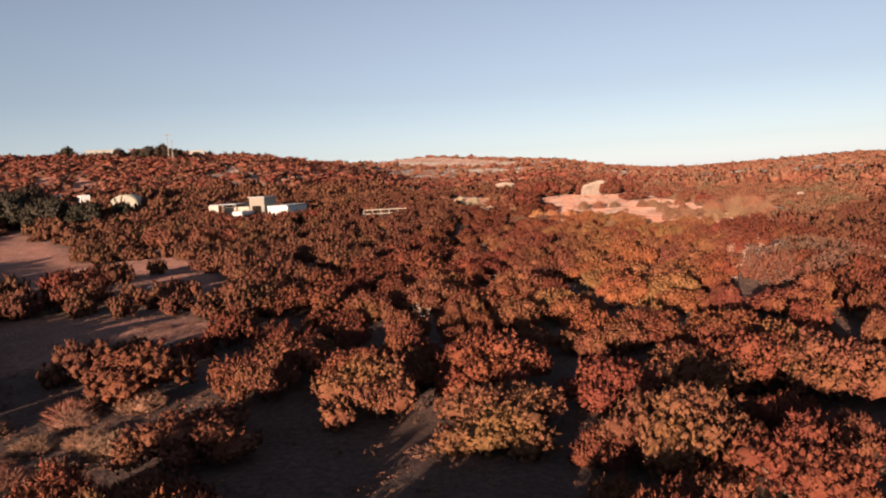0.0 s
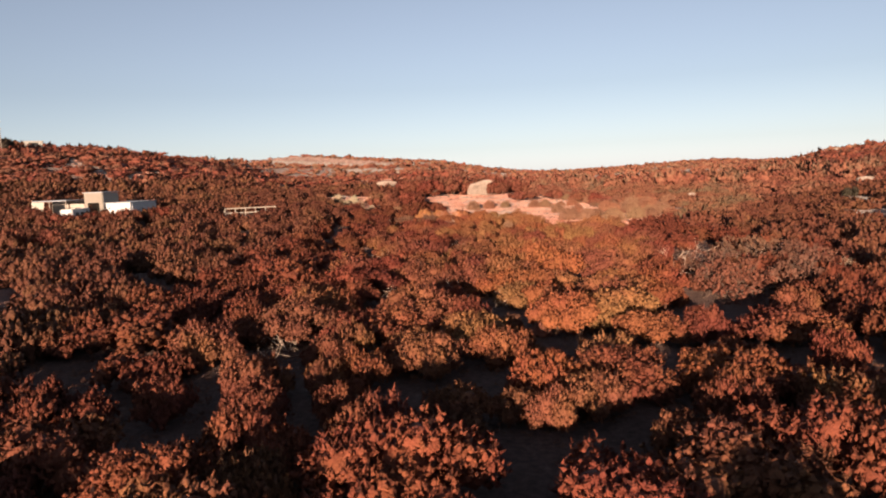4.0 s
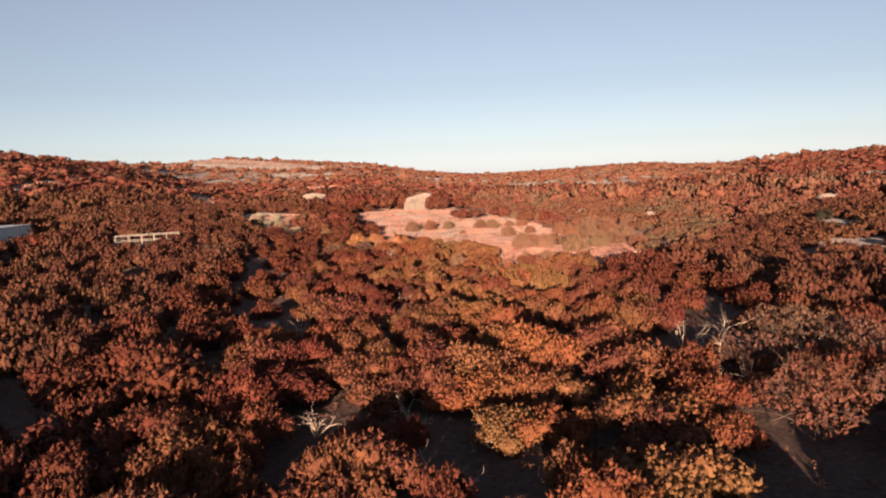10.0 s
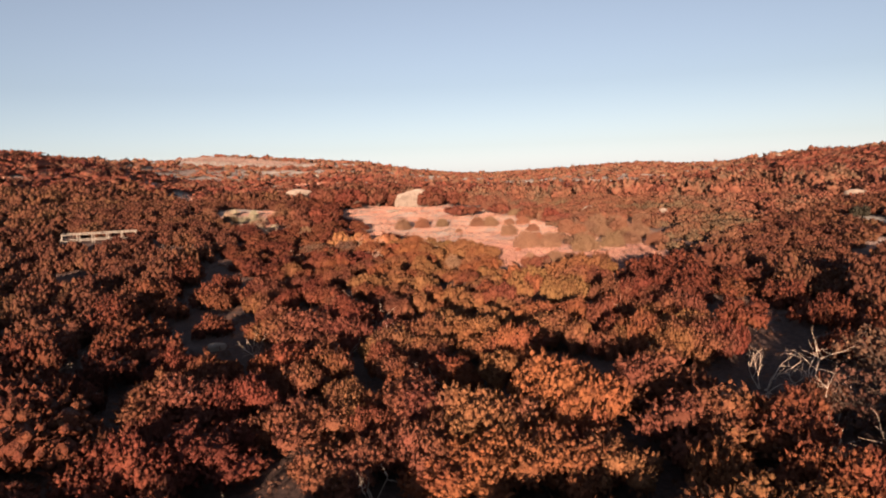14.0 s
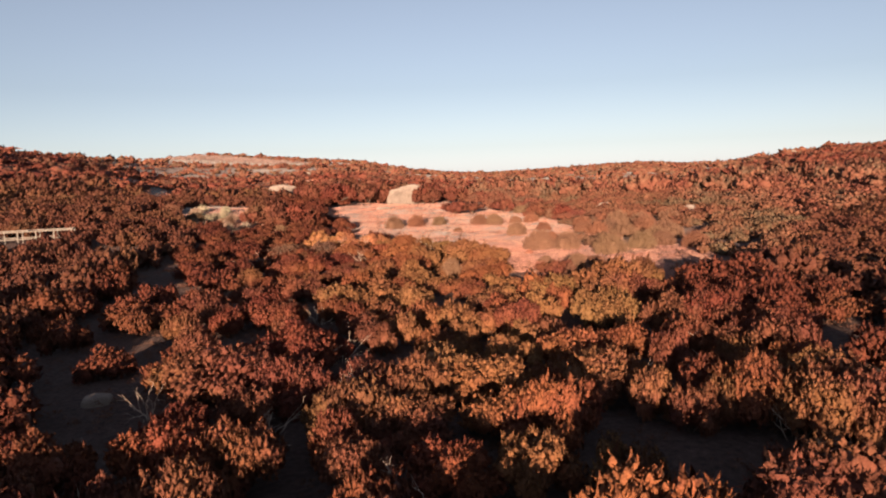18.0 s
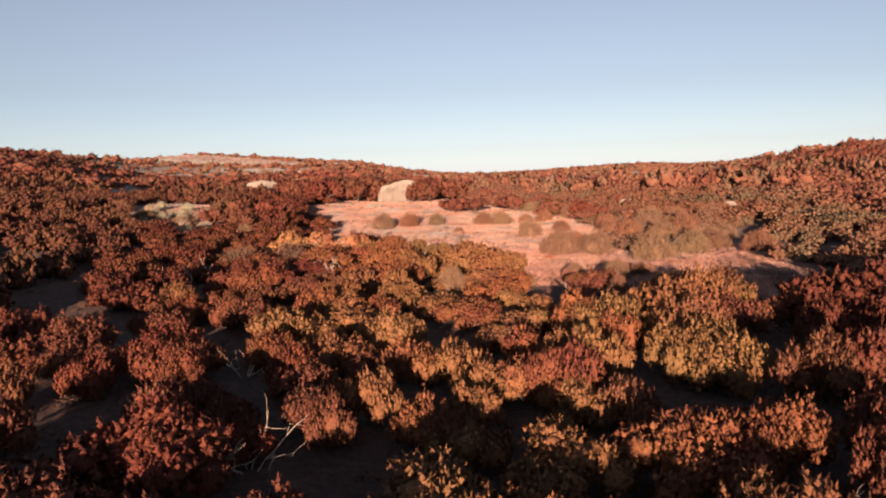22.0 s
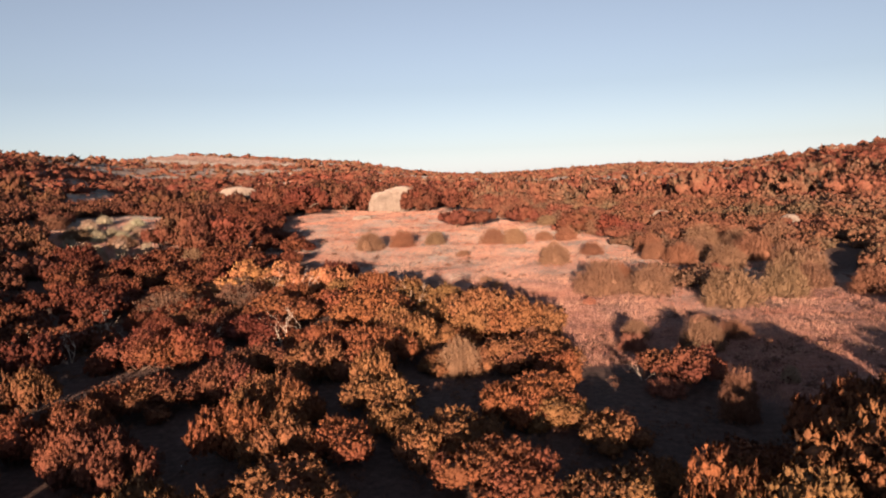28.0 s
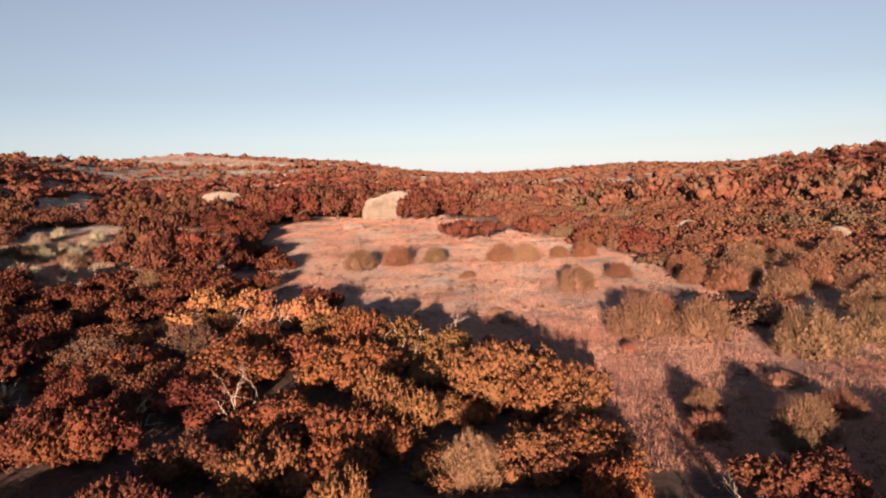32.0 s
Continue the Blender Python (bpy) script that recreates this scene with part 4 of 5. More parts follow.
put(brush_models("buckwheat", (31, 32), seed_mat, "low pinkish dry buckwheat with seed heads in the clearing", "shrub", "dry buckwheat", n=1000, width=0.013, tufts=90),
    [(-20.2, 120.3, 0.85, 0.85), (-19.5, 113.4, 0.9, 0.7), (-19.7, 124.2, 0.8, 0.6), (-28.6, 137.0, 0.6, 0.55), (-29.6, 139.0, 0.55, 0.5), (-23.0, 117.8, 0.6, 0.5), (-16.0, 126.5, 0.8, 0.6), (-30.0, 20.0, 1.2, 0.8), (-27.0, 18.5, 1.1, 0.7),
     (-28.5, 22.5, 1.3, 1.0), (-32.5, 17.5, 1.2, 0.7), (-25.5, 16.0, 1.0, 0.6), (-29.0, 17.4, 1.2, 0.6), (-30.8, 20.5, 1.4, 0.9), (-25.2, 18.3, 1.3, 0.8), (-26.2, 14.6, 1.2, 0.6), (-28.5, 15.2, 1.2, 0.5), (-31.2, 22.8, 1.2, 0.9), (-22.0, 131.0, 0.5, 0.45), (-12.6, 49.8, 0.7, 0.8), (-21.5, 50.0, 0.5, 0.6)], rng)

# ---- pale sagebrush ----
put(brush_models("sagebrush", (41, 42, 43), sage_mat, "pale silvery sagebrush with upright sprays", "shrub", "pale sagebrush", n=800, width=0.016, short=0.4, tufts=80, leaves=6),
    [(x, y, 0.72 * w, 0.85 * h) for x, y, w, h in [(-66.0, 141.6, 1.3, 1.3), (-64.2, 141.0, 1.1, 1.4), (-60.2, 138.4, 1.1, 1.4), (-58.6, 138.6, 1.0, 1.3), (-62.5, 139.2, 1.1, 1.2), (-72.0, 150.4, 1.6, 1.4), (-69.6, 150.6, 1.3, 1.2), (-67.4, 152.0, 1.3, 1.2), (-57.0, 143.6, 1.0, 1.0),
     (-13.8, 139.4, 0.65, 0.9), (-12.4, 140.0, 0.5, 0.7), (4.2, 69.6, 1.3, 1.5), (6.3, 70.6, 1.4, 1.5), (8.0, 69.0, 1.3, 1.3), (5.2, 67.6, 1.0, 1.2), (7.2, 73.0, 1.2, 1.4)] + [(-14.6, 115.2, 0.6, 0.9), (-74.0, 153.0, 1.5, 1.3),
     (-70.5, 155.0, 1.2, 1.2), (-72.0, 158.5, 1.4, 1.3), (-75.0, 157.0, 1.5, 1.3), (-68.5, 160.0, 1.2, 1.2), (-63.5, 143.5, 1.0, 1.1), (-68.5, 143.0, 1.2, 1.2), (-69.0, 147.5, 1.3, 1.4), (-71.0, 149.0, 1.4, 1.4), (-65.5, 146.0, 1.2, 1.4), (-62.0, 145.0, 1.2, 1.3), (-58.0, 141.5, 1.1, 1.3), (-55.5, 140.0, 1.1, 1.2),
     (-61.0, 142.6, 1.1, 1.2), (-67.5, 149.5, 1.3, 1.3)]], rng)


# ---- dead wood ----
def dead_models(seeds, depth=2):
    out = []
    for s in seeds:
        r_ = np.random.default_rng(s)
        thing = tagged(new("dead_shrub"), "bleached leafless dead shrub with crooked limbs among scrub", "dead shrub", "bleached dead shrubs")
        for k in range(int(r_.integers(3, 6))):
            pieces = []
            a = r_.uniform(0, 6.28)
            w = np.array((math.cos(a) * 0.5, math.sin(a) * 0.5, 0.8))
            branch((0.05 * math.cos(a), 0.05 * math.sin(a), -0.1), w / np.linalg.norm(w), r_.uniform(0.6, 1.0), 0.017, depth, r_, pieces, 0.22)
            part("limb", mesh_of("dead_limb", *joined(pieces), dead_mat, True), thing)
        out.append(thing)
    return out


DEAD_A = [(-17.9, 54.1, 1.7), (-17.0, 53.4, 1.5), (-25.1, 43.8, 1.3), (-12.5, 51.3, 1.2), (-25.6, 46.1, 1.5), (-24.4, 58.8, 1.5), (-44, 75, 1.8), (-3.7, 74.6, 2.6), (-0.6, 69.9, 2.8), (-2.9, 65.8, 2.4),
          (-21.1, 62.4, 1.7), (-12.2, 52.8, 1.4), (-5.7, 75.5, 2.5), (-3.9, 71.2, 2.6), (-21.3, 72.2, 1.9), (-43.6, 78.1, 1.5), (-29.8, 70.3, 1.6), (-6.2, 66.5, 2.2), (-8.9, 68, 1.6), (-9.9, 79.5, 2.2), (-9.9, 84.1, 2.1)]
DEAD_B = [(-25.9, 81, 1.9), (-30.3, 74.2, 1.7), (-11.7, 89.0, 2.0), (-24.6, 81.7, 2.2), (-21.5, 83.6, 1.6), (-28.2, 86.7, 1.8), (-32.2, 83.3, 1.6), (-33.4, 79, 1.7), (-48, 119.6, 1.8), (-20.3, 114.9, 1.2), (-32.5, 95.2, 1.6),
          (-38.1, 122.1, 1.7), (-44.4, 132.8, 2.0), (-41.4, 131.4, 2.1), (-32.7, 126.4, 2.3), (-37.8, 119.8, 2.0), (-41, 118.7, 1.5), (-48, 119.1, 1.6), (-46.5, 115, 1.8), (-16.4, 58, 1.4), (-27.5, 76.5, 1.7), (-31.3, 127.6, 2.5), (-45.2, 133.1, 2.2), (-20.3, 60.0, 1.6), (-14.5, 86.0, 1.7)]
put(dead_models((51, 52, 53, 54, 55, 56)), [(x, y, s * 0.8, s * 0.9) for x, y, s in DEAD_A + DEAD_B], rng)


# ---- big twiggy shrubs, thin in leaf ----
def bare_bush(seed):
    r_ = np.random.default_rng(seed)
    thing = tagged(new("leafless_bush"), "large tangled grey-brown bush thin in leaf with bare branches", "shrub", "tangled bushes")
    for k in range(9):
        pieces = []
        a = k * 0.7 + r_.uniform(-0.3, 0.3)
        w = np.array((math.cos(a) * 0.75, math.sin(a) * 0.75, r_.uniform(0.5, 1.1)))
        branch((0, 0, -0.05), w / np.linalg.norm(w), 0.62, 0.016, 3, r_, pieces, 0.2, (3, 5))
        part("limb", mesh_of("bare_limb", *joined(pieces), bark_mat, True), thing)
    c, _, _ = shrub_form(r_, 0.15, 12, 0.9)
    v, f, nn = clumps(c, r_.uniform(0.07, 0.12, len(c)), 9, r_, 0.42)
    part("sparse_crown", mesh_of("sparse_crown", v, f, grey_twig_mat, True, nn), thing)
    return thing


put([bare_bush(61), bare_bush(63)], [(0.6, 76.0, 3.0, 3.4), (-2.0, 62.5, 2.6, 3.0), (3.5, 72.0, 2.6, 3.2), (-2.6, 70.5, 2.4, 2.9), (2.5, 64.0, 2.4, 3.0), (-47.0, 124.5, 2.0, 2.4), (-44.5, 128.0, 1.8, 2.2)], rng)


# ---- oaks and trees ----
def oak_models(seeds, name, mat, label, group=""):
    out = []
    for s in seeds:
        r_ = np.random.default_rng(s)
        c, lobes, _ = shrub_form(r_, 0.17, 10)
        c = c * (1, 1, 0.85) + (0, 0, 0.12)
        c = np.concatenate([c, c[r_.choice(len(c), len(c) // 3)] * 0.75 + (0, 0, 0.1)])
        v, f, nn = joined([clumps([q * (1, 1, 0.85) + (0, 0, 0.12) for q, _ in lobes], [w * 0.92 for _, w in lobes], 0, r_, core=1.0), clumps(c, r_.uniform(0.09, 0.17, len(c)), 10, r_, 0.5, bud=0.6, soft=0.8, blade=True)])
        thing = tagged(new(name), label, "tree", group)
        part("crown", mesh_of(name + "_crown", v, f, mat, True, nn), thing)
        part("trunk", mesh_of(name + "_trunk", *tube([(0, 0, -0.1), (0.02, 0.01, 0.25), (0.05, -0.03, 0.55)], [0.07, 0.055, 0.03], 7), bark_mat, True), thing)
        for t in c[r_.choice(len(c), 6, False)]:
            part("limb", mesh_of(name + "_limb", *tube([(0, 0, 0.12), t * 0.5 + (0, 0, 0.12), t], [0.04, 0.028, 0.01]), bark_mat, True), thing)
        out.append(thing)
    return out


put(oak_models((71, 72, 73), "scrub_oak", oak_mat, "dark red leafy scrub oak beside the clearing", "scrub oaks"),
    [(-60.6, 150.2, 2.9, 4.0), (-56.0, 150.4, 2.7, 3.7), (-58.2, 148.0, 2.1, 2.9), (-64.5, 191.5, 3.4, 4.4), (-59.0, 194.5, 2.8, 4.6), (-56.0, 197.5, 2.4, 4.8), (-45.0, 192.0, 2.0, 3.4), (-46.5, 197.0, 2.8, 4.4),
     (-41.0, 194.0, 2.6, 3.8), (-70.0, 195.0, 3.2, 4.4), (-78.5, 206.0, 3.0, 4.6), (-74.0, 199.0, 3.0, 4.2), (-36.9, 170.4, 2.3, 2.4), (-34.0, 171.0, 1.9, 2.2), (-29.3, 174.0, 2.3, 2.4), (-22.3, 165.0, 2.5, 2.6)] + [(-19.6, 164.0, 2.0, 2.3),
     (-89.0, 107.5, 2.4, 3.2), (-92.0, 106.0, 2.2, 2.9), (-95.5, 105.5, 2.4, 3.1), (-86.8, 112.0, 2.4, 2.9), (-85.8, 116.5, 2.6, 2.7), (-99.0, 103.8, 2.6, 3.4), (-103.0, 103.0, 2.8, 3.6), (-107.5, 106.5, 2.8, 3.9),
     (-48.6, 194.4, 1.5, 3.4), (-91.0, 80.0, 2.8, 4.2), (-95.5, 83.0, 3.0, 4.4), (-87.5, 83.5, 2.6, 3.8), (-99.5, 86.0, 3.0, 4.4), (-84.0, 88.0, 2.6, 3.6), (-47.6, 195.2, 1.6, 4.0), (-61.5, 42.5, 3.0, 3.6), (-58.5, 41.0, 2.4, 3.0), (-57.6, 146.0, 2.0, 2.4), (-62.3, 147.6, 1.8, 2.2), (-79.0, 196.5, 2.2, 3.2), (-83.8, 197.8, 2.2, 3.4)], rng)
put(oak_models((74, 75), "dark_tree", shaded_tree_mat, "leafy tree near the buildings, its leaves coloured dark as in shade", "dark trees"),
    [(-139.0, 109.5, 2.6, 4.2), (-146.0, 97.0, 5.0, 6.2), (-155.0, 92.0, 5.2, 6.6), (-139.5, 101.0, 4.0, 5.0), (-262.0, 185.0, 3.0, 5.0), (-243.0, 193.5, 2.4, 4.2), (-236.0, 196.0, 2.2, 4.0), (-229.0, 196.0, 3.2, 5.5), (-224.0, 198.5, 3.6, 6.0), (-219.0, 200.0, 3.0, 4.6), (-156.0, 103.0, 4.5, 5.5), (-161.0, 108.0, 3.2, 4.2), (-167.0, 111.0, 3.0, 4.0), (-152.0, 110.0, 2.4, 3.2), (-166.0, 98.0, 5.0, 6.0),
     (-150.0, 94.0, 4.0, 4.6), (25.5, 151.0, 1.5, 1.8), (-172.0, 110.0, 5.0, 6.5), (-151.0, 106.0, 3.0, 3.8), (-146.5, 104.0, 2.8, 3.2), (-157.0, 97.0, 4.0, 4.6), (-170.0, 103.0, 4.5, 6.0)], rng)


# ---- rocks ----
def boulder_mesh(name, seed, sx, sy, sz, rough=0.14):
    bm = bmesh.new()
    bmesh.ops.create_icosphere(bm, subdivisions=4, radius=1.0)
    off = Vector((seed * 3.7, seed * 1.9, seed * 5.3))
    for v in bm.verts:
        p = v.co.copy()
        k = 1 + rough * noise.noise(p * 1.1 + off) * 1.6 + rough * 0.5 * noise.noise(p * 2.7 + off) + 0.03 * noise.noise(p * 7 + off)
        q = Vector((math.copysign(abs(p.x) ** 0.72, p.x), math.copysign(abs(p.y) ** 0.72, p.y), p.z)) * k
        q.z = q.z if q.z < 0.62 else 0.62 + (q.z - 0.62) * 0.4
        v.co = Vector((q.x * sx, q.y * sy, q.z * sz))
    me = bpy.data.meshes.new(name)
    bm.to_mesh(me)
    bm.free()
    me.polygons.foreach_set("use_smooth", np.full(len(me.polygons), True))
    me.materials.append(rock_mat)
    return me


def boulder(seed, x, y, sx, sy, sz, turn, label, sink=0.25):
    ob = tagged(new("boulder", boulder_mesh("boulder", seed, sx, sy, sz)), label, "boulder")
    ob.matrix_basis = pose(x, y, at(x, y) - sink * sz * 0.2, 0, 0, turn)


boulder(1, -53.4, 196.6, 2.0, 1.9, 4.7, 8, "large pale rounded granite boulder behind the clearing")
boulder(2, -50.9, 198.2, 3.1, 2.3, 5.3, 5, "tall pale granite boulder against its neighbour")
boulder(3, -81.0, 201.0, 3.0, 2.7, 5.6, -15, "weathered pale granite boulder among red scrub")
boulder(4, -52.2, 181.0, 1.3, 0.9, 0.8, 20, "low flat granite rock on dry grass")
boulder(5, -42.0, 203.5, 1.1, 1.0, 2.4, 0, "small pale granite rock among scrub")
boulder(6, -12.6, 176.0, 1.4, 1.1, 1.3, 30, "pale granite rock at the clearing's far edge")
boulder(7, 0.2, 167.5, 1.6, 1.2, 1.4, 70, "pale granite rock among scrub")
boulder(8, 35.6, 181.5, 2.2, 1.8, 2.2, 15, "pale granite rock on the slope")
boulder(9, 24.3, 134.0, 1.6, 1.3, 1.3, 50, "pale granite rock beside dark bushes")
boulder(10, -54.5, 47.5, 2.3, 1.9, 2.0, 25, "grey rounded boulder in the shade of scrub")
boulder(11, -36.6, 80.3, 0.6, 0.5, 0.5, 25, "small grey stone on bare earth")
rr = np.random.default_rng(9)
for k in range(14):
    a, d = radians(rr.uniform(-20, 40)), rr.uniform(120, 300)
    x, y, s = HUB[0] - d * math.sin(a), HUB[1] + d * math.cos(a), rr.uniform(0.7, 1.4)
    ob = tagged(new("slope_rock", bpy.data.objects["boulder"].data), "pale granite rock showing above far scrub", "rock", "rocks on the slopes")
    ob.matrix_basis = pose(x, y, at(x, y) + 0.6, 0, 0, rr.uniform(0, 360)) @ Matrix.Diagonal((s / 2.7, s / 2.7, s / 4, 1))


# ---- dry grass ----
def grass(count, seed):
    r_ = np.random.default_rng(seed)
    spots = []
    areas = [(-75, -5, 112, 205, 0.78), (-150, -25, 12, 105, 0.16), (-112, -55, 140, 215, 0.06)]
    for x0, x1, y0, y1, share in areas:
        x, y = r_.uniform(x0, x1, int(count * share * 2.4)), r_.uniform(y0, y1, int(count * share * 2.4))
        ok = openness(x, y) * (0.55 + 0.45 * np.sin(x * 0.9 + np.sin(y * 0.5) * 2) * np.cos(y * 0.8)) > r_.uniform(0, 0.8, len(x))
        spots.append(np.stack([x[ok], y[ok]], 1)[:int(count * share)])
    xy = np.concatenate(spots)
    z = land(xy[:, 0], xy[:, 1])
    n = len(xy)
    vs = []
    for k in range(1):
        a = r_.uniform(0, 2 * math.pi, n)
        h = r_.uniform(0.09, 0.26, n)
        w = r_.uniform(0.006, 0.015, n)
        base = np.stack([xy[:, 0] + r_.normal(size=n) * 0.12, xy[:, 1] + r_.normal(size=n) * 0.12, z - 0.02], 1)
        side = np.stack([np.cos(a) * w, np.sin(a) * w, np.zeros(n)], 1)
        tip = base + np.stack([r_.normal(size=n) * 0.1, r_.normal(size=n) * 0.1, h], 1)
        vs.append(np.stack([base - side, base + side, tip], 1).reshape(-1, 3))
    v = np.concatenate(vs)
    return mesh_of("dry_grass", v, np.arange(len(v)).reshape(-1, 3), grass_mat)


_g = np.random.default_rng(8)
bald = [(x, y, _g.uniform(0.8, 1.8), _g.uniform(0.5, 1.0)) for x, y in zip(_g.normal(-300, 26, 5200), _g.normal(600, 28, 5200))]
bald = [p for p in bald if openness(p[0], p[1]) > 0.5]
scatter([clumps(_g.uniform((-0.6, -0.6, 0.2), (0.6, 0.6, 0.5), (4, 3)), _g.uniform(0.3, 0.5, 4), 4, _g, 0.7, soft=0.2) for k in range(4)], bald, "hilltop_grass", pale_grass_mat, "pale dry grass on the bald hilltop", "grass", _g)
hill = []
for cx, cy, a, b, turn in CLEARINGS:
    if math.hypot(cx - HUB[0], cy - HUB[1]) > 90 and 110 < cy < 400:
        for _ in range(int(a * b * 2.2)):
            x, y = cx + _g.normal() * max(a, b) * 0.6, cy + _g.normal() * max(a, b) * 0.6
            if openness(x, y) > 0.4 and math.hypot(x + 39, y - 162) > 50:
                hill.append((x, y, _g.uniform(0.4, 1.0), _g.uniform(0.35, 0.8)))
scatter([clumps(_g.uniform((-0.6, -0.6, 0.2), (0.6, 0.6, 0.6), (4, 3)), _g.uniform(0.25, 0.45, 4), 4, _g, 0.6, soft=0.2) for k in range(4)], hill, "hillside_grass", grass_mat, "pale dry grass in openings of the hillside scrub", "grass", _g)
low = [(x, y, _g.uniform(0.2, 0.55), _g.uniform(0.12, 0.34)) for x, y in zip(_g.uniform(-72, 0, 4200), _g.uniform(112, 196, 4200)) if openness(x, y) > 0.6 and gaps(x * 2.2, y * 2.2) > -0.1]
scatter([clumps(_g.uniform((-0.7, -0.7, 0.1), (0.7, 0.7, 0.6), (5, 3)), _g.uniform(0.25, 0.45, 5), 5, _g, 0.5, soft=0.5, blade=True) for k in range(5)], low, "low_dry_clumps", low_mat, "low brown and pinkish dry clumps over the clearing", "undergrowth", _g)
tagged(new("dry_grass", grass(420000, 3)), "short pale pink dry grass over the open ground", "grass", kind="stuff")


# ---- buildings and yard ----
def box_part(name, parent, mat, x0, x1, y0, y1, z0, z1, label="", bevel=0.0):
    bm = bmesh.new()
    bmesh.ops.create_cube(bm, size=1.0)
    for v in bm.verts:
        v.co = Vector(((x0 + x1) / 2 + v.co.x * (x1 - x0), (y0 + y1) / 2 + v.co.y * (y1 - y0), (z0 + z1) / 2 + v.co.z * (z1 - z0)))
    if bevel:
        bmesh.ops.bevel(bm, geom=bm.edges[:], offset=bevel, segments=2, affect="EDGES")
    me = bpy.data.meshes.new(name)
    bm.to_mesh(me)
    bm.free()
    me.materials.append(mat)
    return part(name, me, parent, label)


def stand(ob, x, y, turn, z=None):
    ob.matrix_basis = pose(x, y, at(x, y) if z is None else z, 0, 0, turn)
    return ob


def metal_building(x, y, turn, w, l, h):
    """White ribbed building: its front looks along -y, its long sides along x."""
    b = tagged(new("storage_building"), "white metal storage building with flat roof behind scrub", "building")
    box_part("wall", b, white_mat, -w / 2, w / 2, -l / 2, -l / 2 + 0.1, -0.6, h)
    box_part("wall", b, white_mat, -w / 2, w / 2, l / 2 - 0.1, l / 2, -0.6, h)
    for sx in (-1, 1):
        box_part("wall", b, white_mat, sx * w / 2 - 0.05, sx * w / 2 + 0.05, -l / 2 + 0.1, l / 2 - 0.1, -0.6, h)
        for k in range(9):
            yy = -l / 2 + 0.5 + k * (l - 1.0) / 8
            box_part("rib", b, white_mat, sx * (w / 2 + 0.08) - 0.03, sx * (w / 2 + 0.08) + 0.03, yy - 0.05, yy + 0.05, -0.6, h - 0.15)
    box_part("roof", b, roof_mat, -w / 2 - 0.15, w / 2 + 0.15, -l / 2 - 0.15, l / 2 + 0.15, h, h + 0.12, "grey metal roof", 0.02)
    d = box_part("door", b, white_mat, -0.5, 0.5, -l / 2 - 0.06, -l / 2, 0.0, 2.05)
    box_part("handle", d, dark_mat, 0.34, 0.42, -l / 2 - 0.10, -l / 2 - 0.06, 0.95, 1.05)
    return stand(b, x, y, turn)


def tan_shed(x, y, turn, w, l, h):
    b = tagged(new("shed"), "tall tan shed with dark open doorway and grey roof", "shed")
    o = w * 0.32
    for sx in (-1, 1):
        box_part("front_panel", b, stucco_mat, min(sx * o, sx * w / 2), max(sx * o, sx * w / 2), -l / 2, -l / 2 + 0.15, -0.5, h)
        box_part("wall", b, grey_mat, sx * w / 2 - 0.08, sx * w / 2 + 0.08, -l / 2 + 0.15, l / 2, -0.5, h - 0.1)
    box_part("lintel", b, stucco_mat, -o, o, -l / 2, -l / 2 + 0.15, 2.3, h)
    box_part("back_wall", b, grey_mat, -w / 2, w / 2, l / 2, l / 2 + 0.15, -0.5, h - 0.1)
    box_part("floor_slab", b, dark_mat, -w / 2 + 0.1, w / 2 - 0.1, -l / 2 + 0.2, l / 2, -0.3, 0.03)
    box_part("roof", b, roof_mat, -w / 2 - 0.25, w / 2 + 0.25, -l / 2 - 0.1, l / 2 + 0.3, h, h + 0.14, "grey metal roof", 0.02)
    return stand(b, x, y, turn)


def carport(x, y, turn, w, l, h):
    b = tagged(new("carport"), "open carport with flat grey roof and white end wall", "carport")
    for sx in (-1, 0, 1):
        for sy in (-1, 1):
            box_part("post", b, timber_mat, sx * (w / 2 - 0.15) - 0.07, sx * (w / 2 - 0.15) + 0.07, sy * (l / 2 - 0.15) - 0.07, sy * (l / 2 - 0.15) + 0.07, -0.5, h)
    box_part("roof", b, roof_mat, -w / 2, w / 2, -l / 2, l / 2, h, h + 0.16, "grey metal roof", 0.02)
    box_part("wall", b, grey_mat, -w / 2, -w / 2 + w * 0.36, -l / 2 - 0.06, -l / 2 + 0.04, -0.5, h - 0.05)
    box_part("back_wall", b, grey_mat, -w / 2, w / 2, l / 2 - 0.06, l / 2 + 0.04, -0.5, h - 0.05)
    return stand(b, x, y, turn)


def wheel_parts(parent, x, y, r=0.33):
    bm = bmesh.new()
    bmesh.ops.create_cone(bm, cap_ends=True, segments=18, radius1=r, radius2=r, depth=0.2, matrix=Matrix.Translation((x, y, r)) @ Matrix.Rotation(math.pi / 2, 4, "Y"))
    me = bpy.data.meshes.new("tyre")
    bm.to_mesh(me)
    bm.free()
    me.materials.append(tyre_mat)
    wheel = part("wheel", me, parent)
    bm = bmesh.new()
    bmesh.ops.create_cone(bm, cap_ends=True, segments=14, radius1=r * 0.55, radius2=r * 0.5, depth=0.22, matrix=Matrix.Translation((x, y, r)) @ Matrix.Rotation(math.pi / 2, 4, "Y"))
    me = bpy.data.meshes.new("rim")
    bm.to_mesh(me)
    bm.free()
    me.materials.append(roof_mat)
    part("rim", me, wheel)


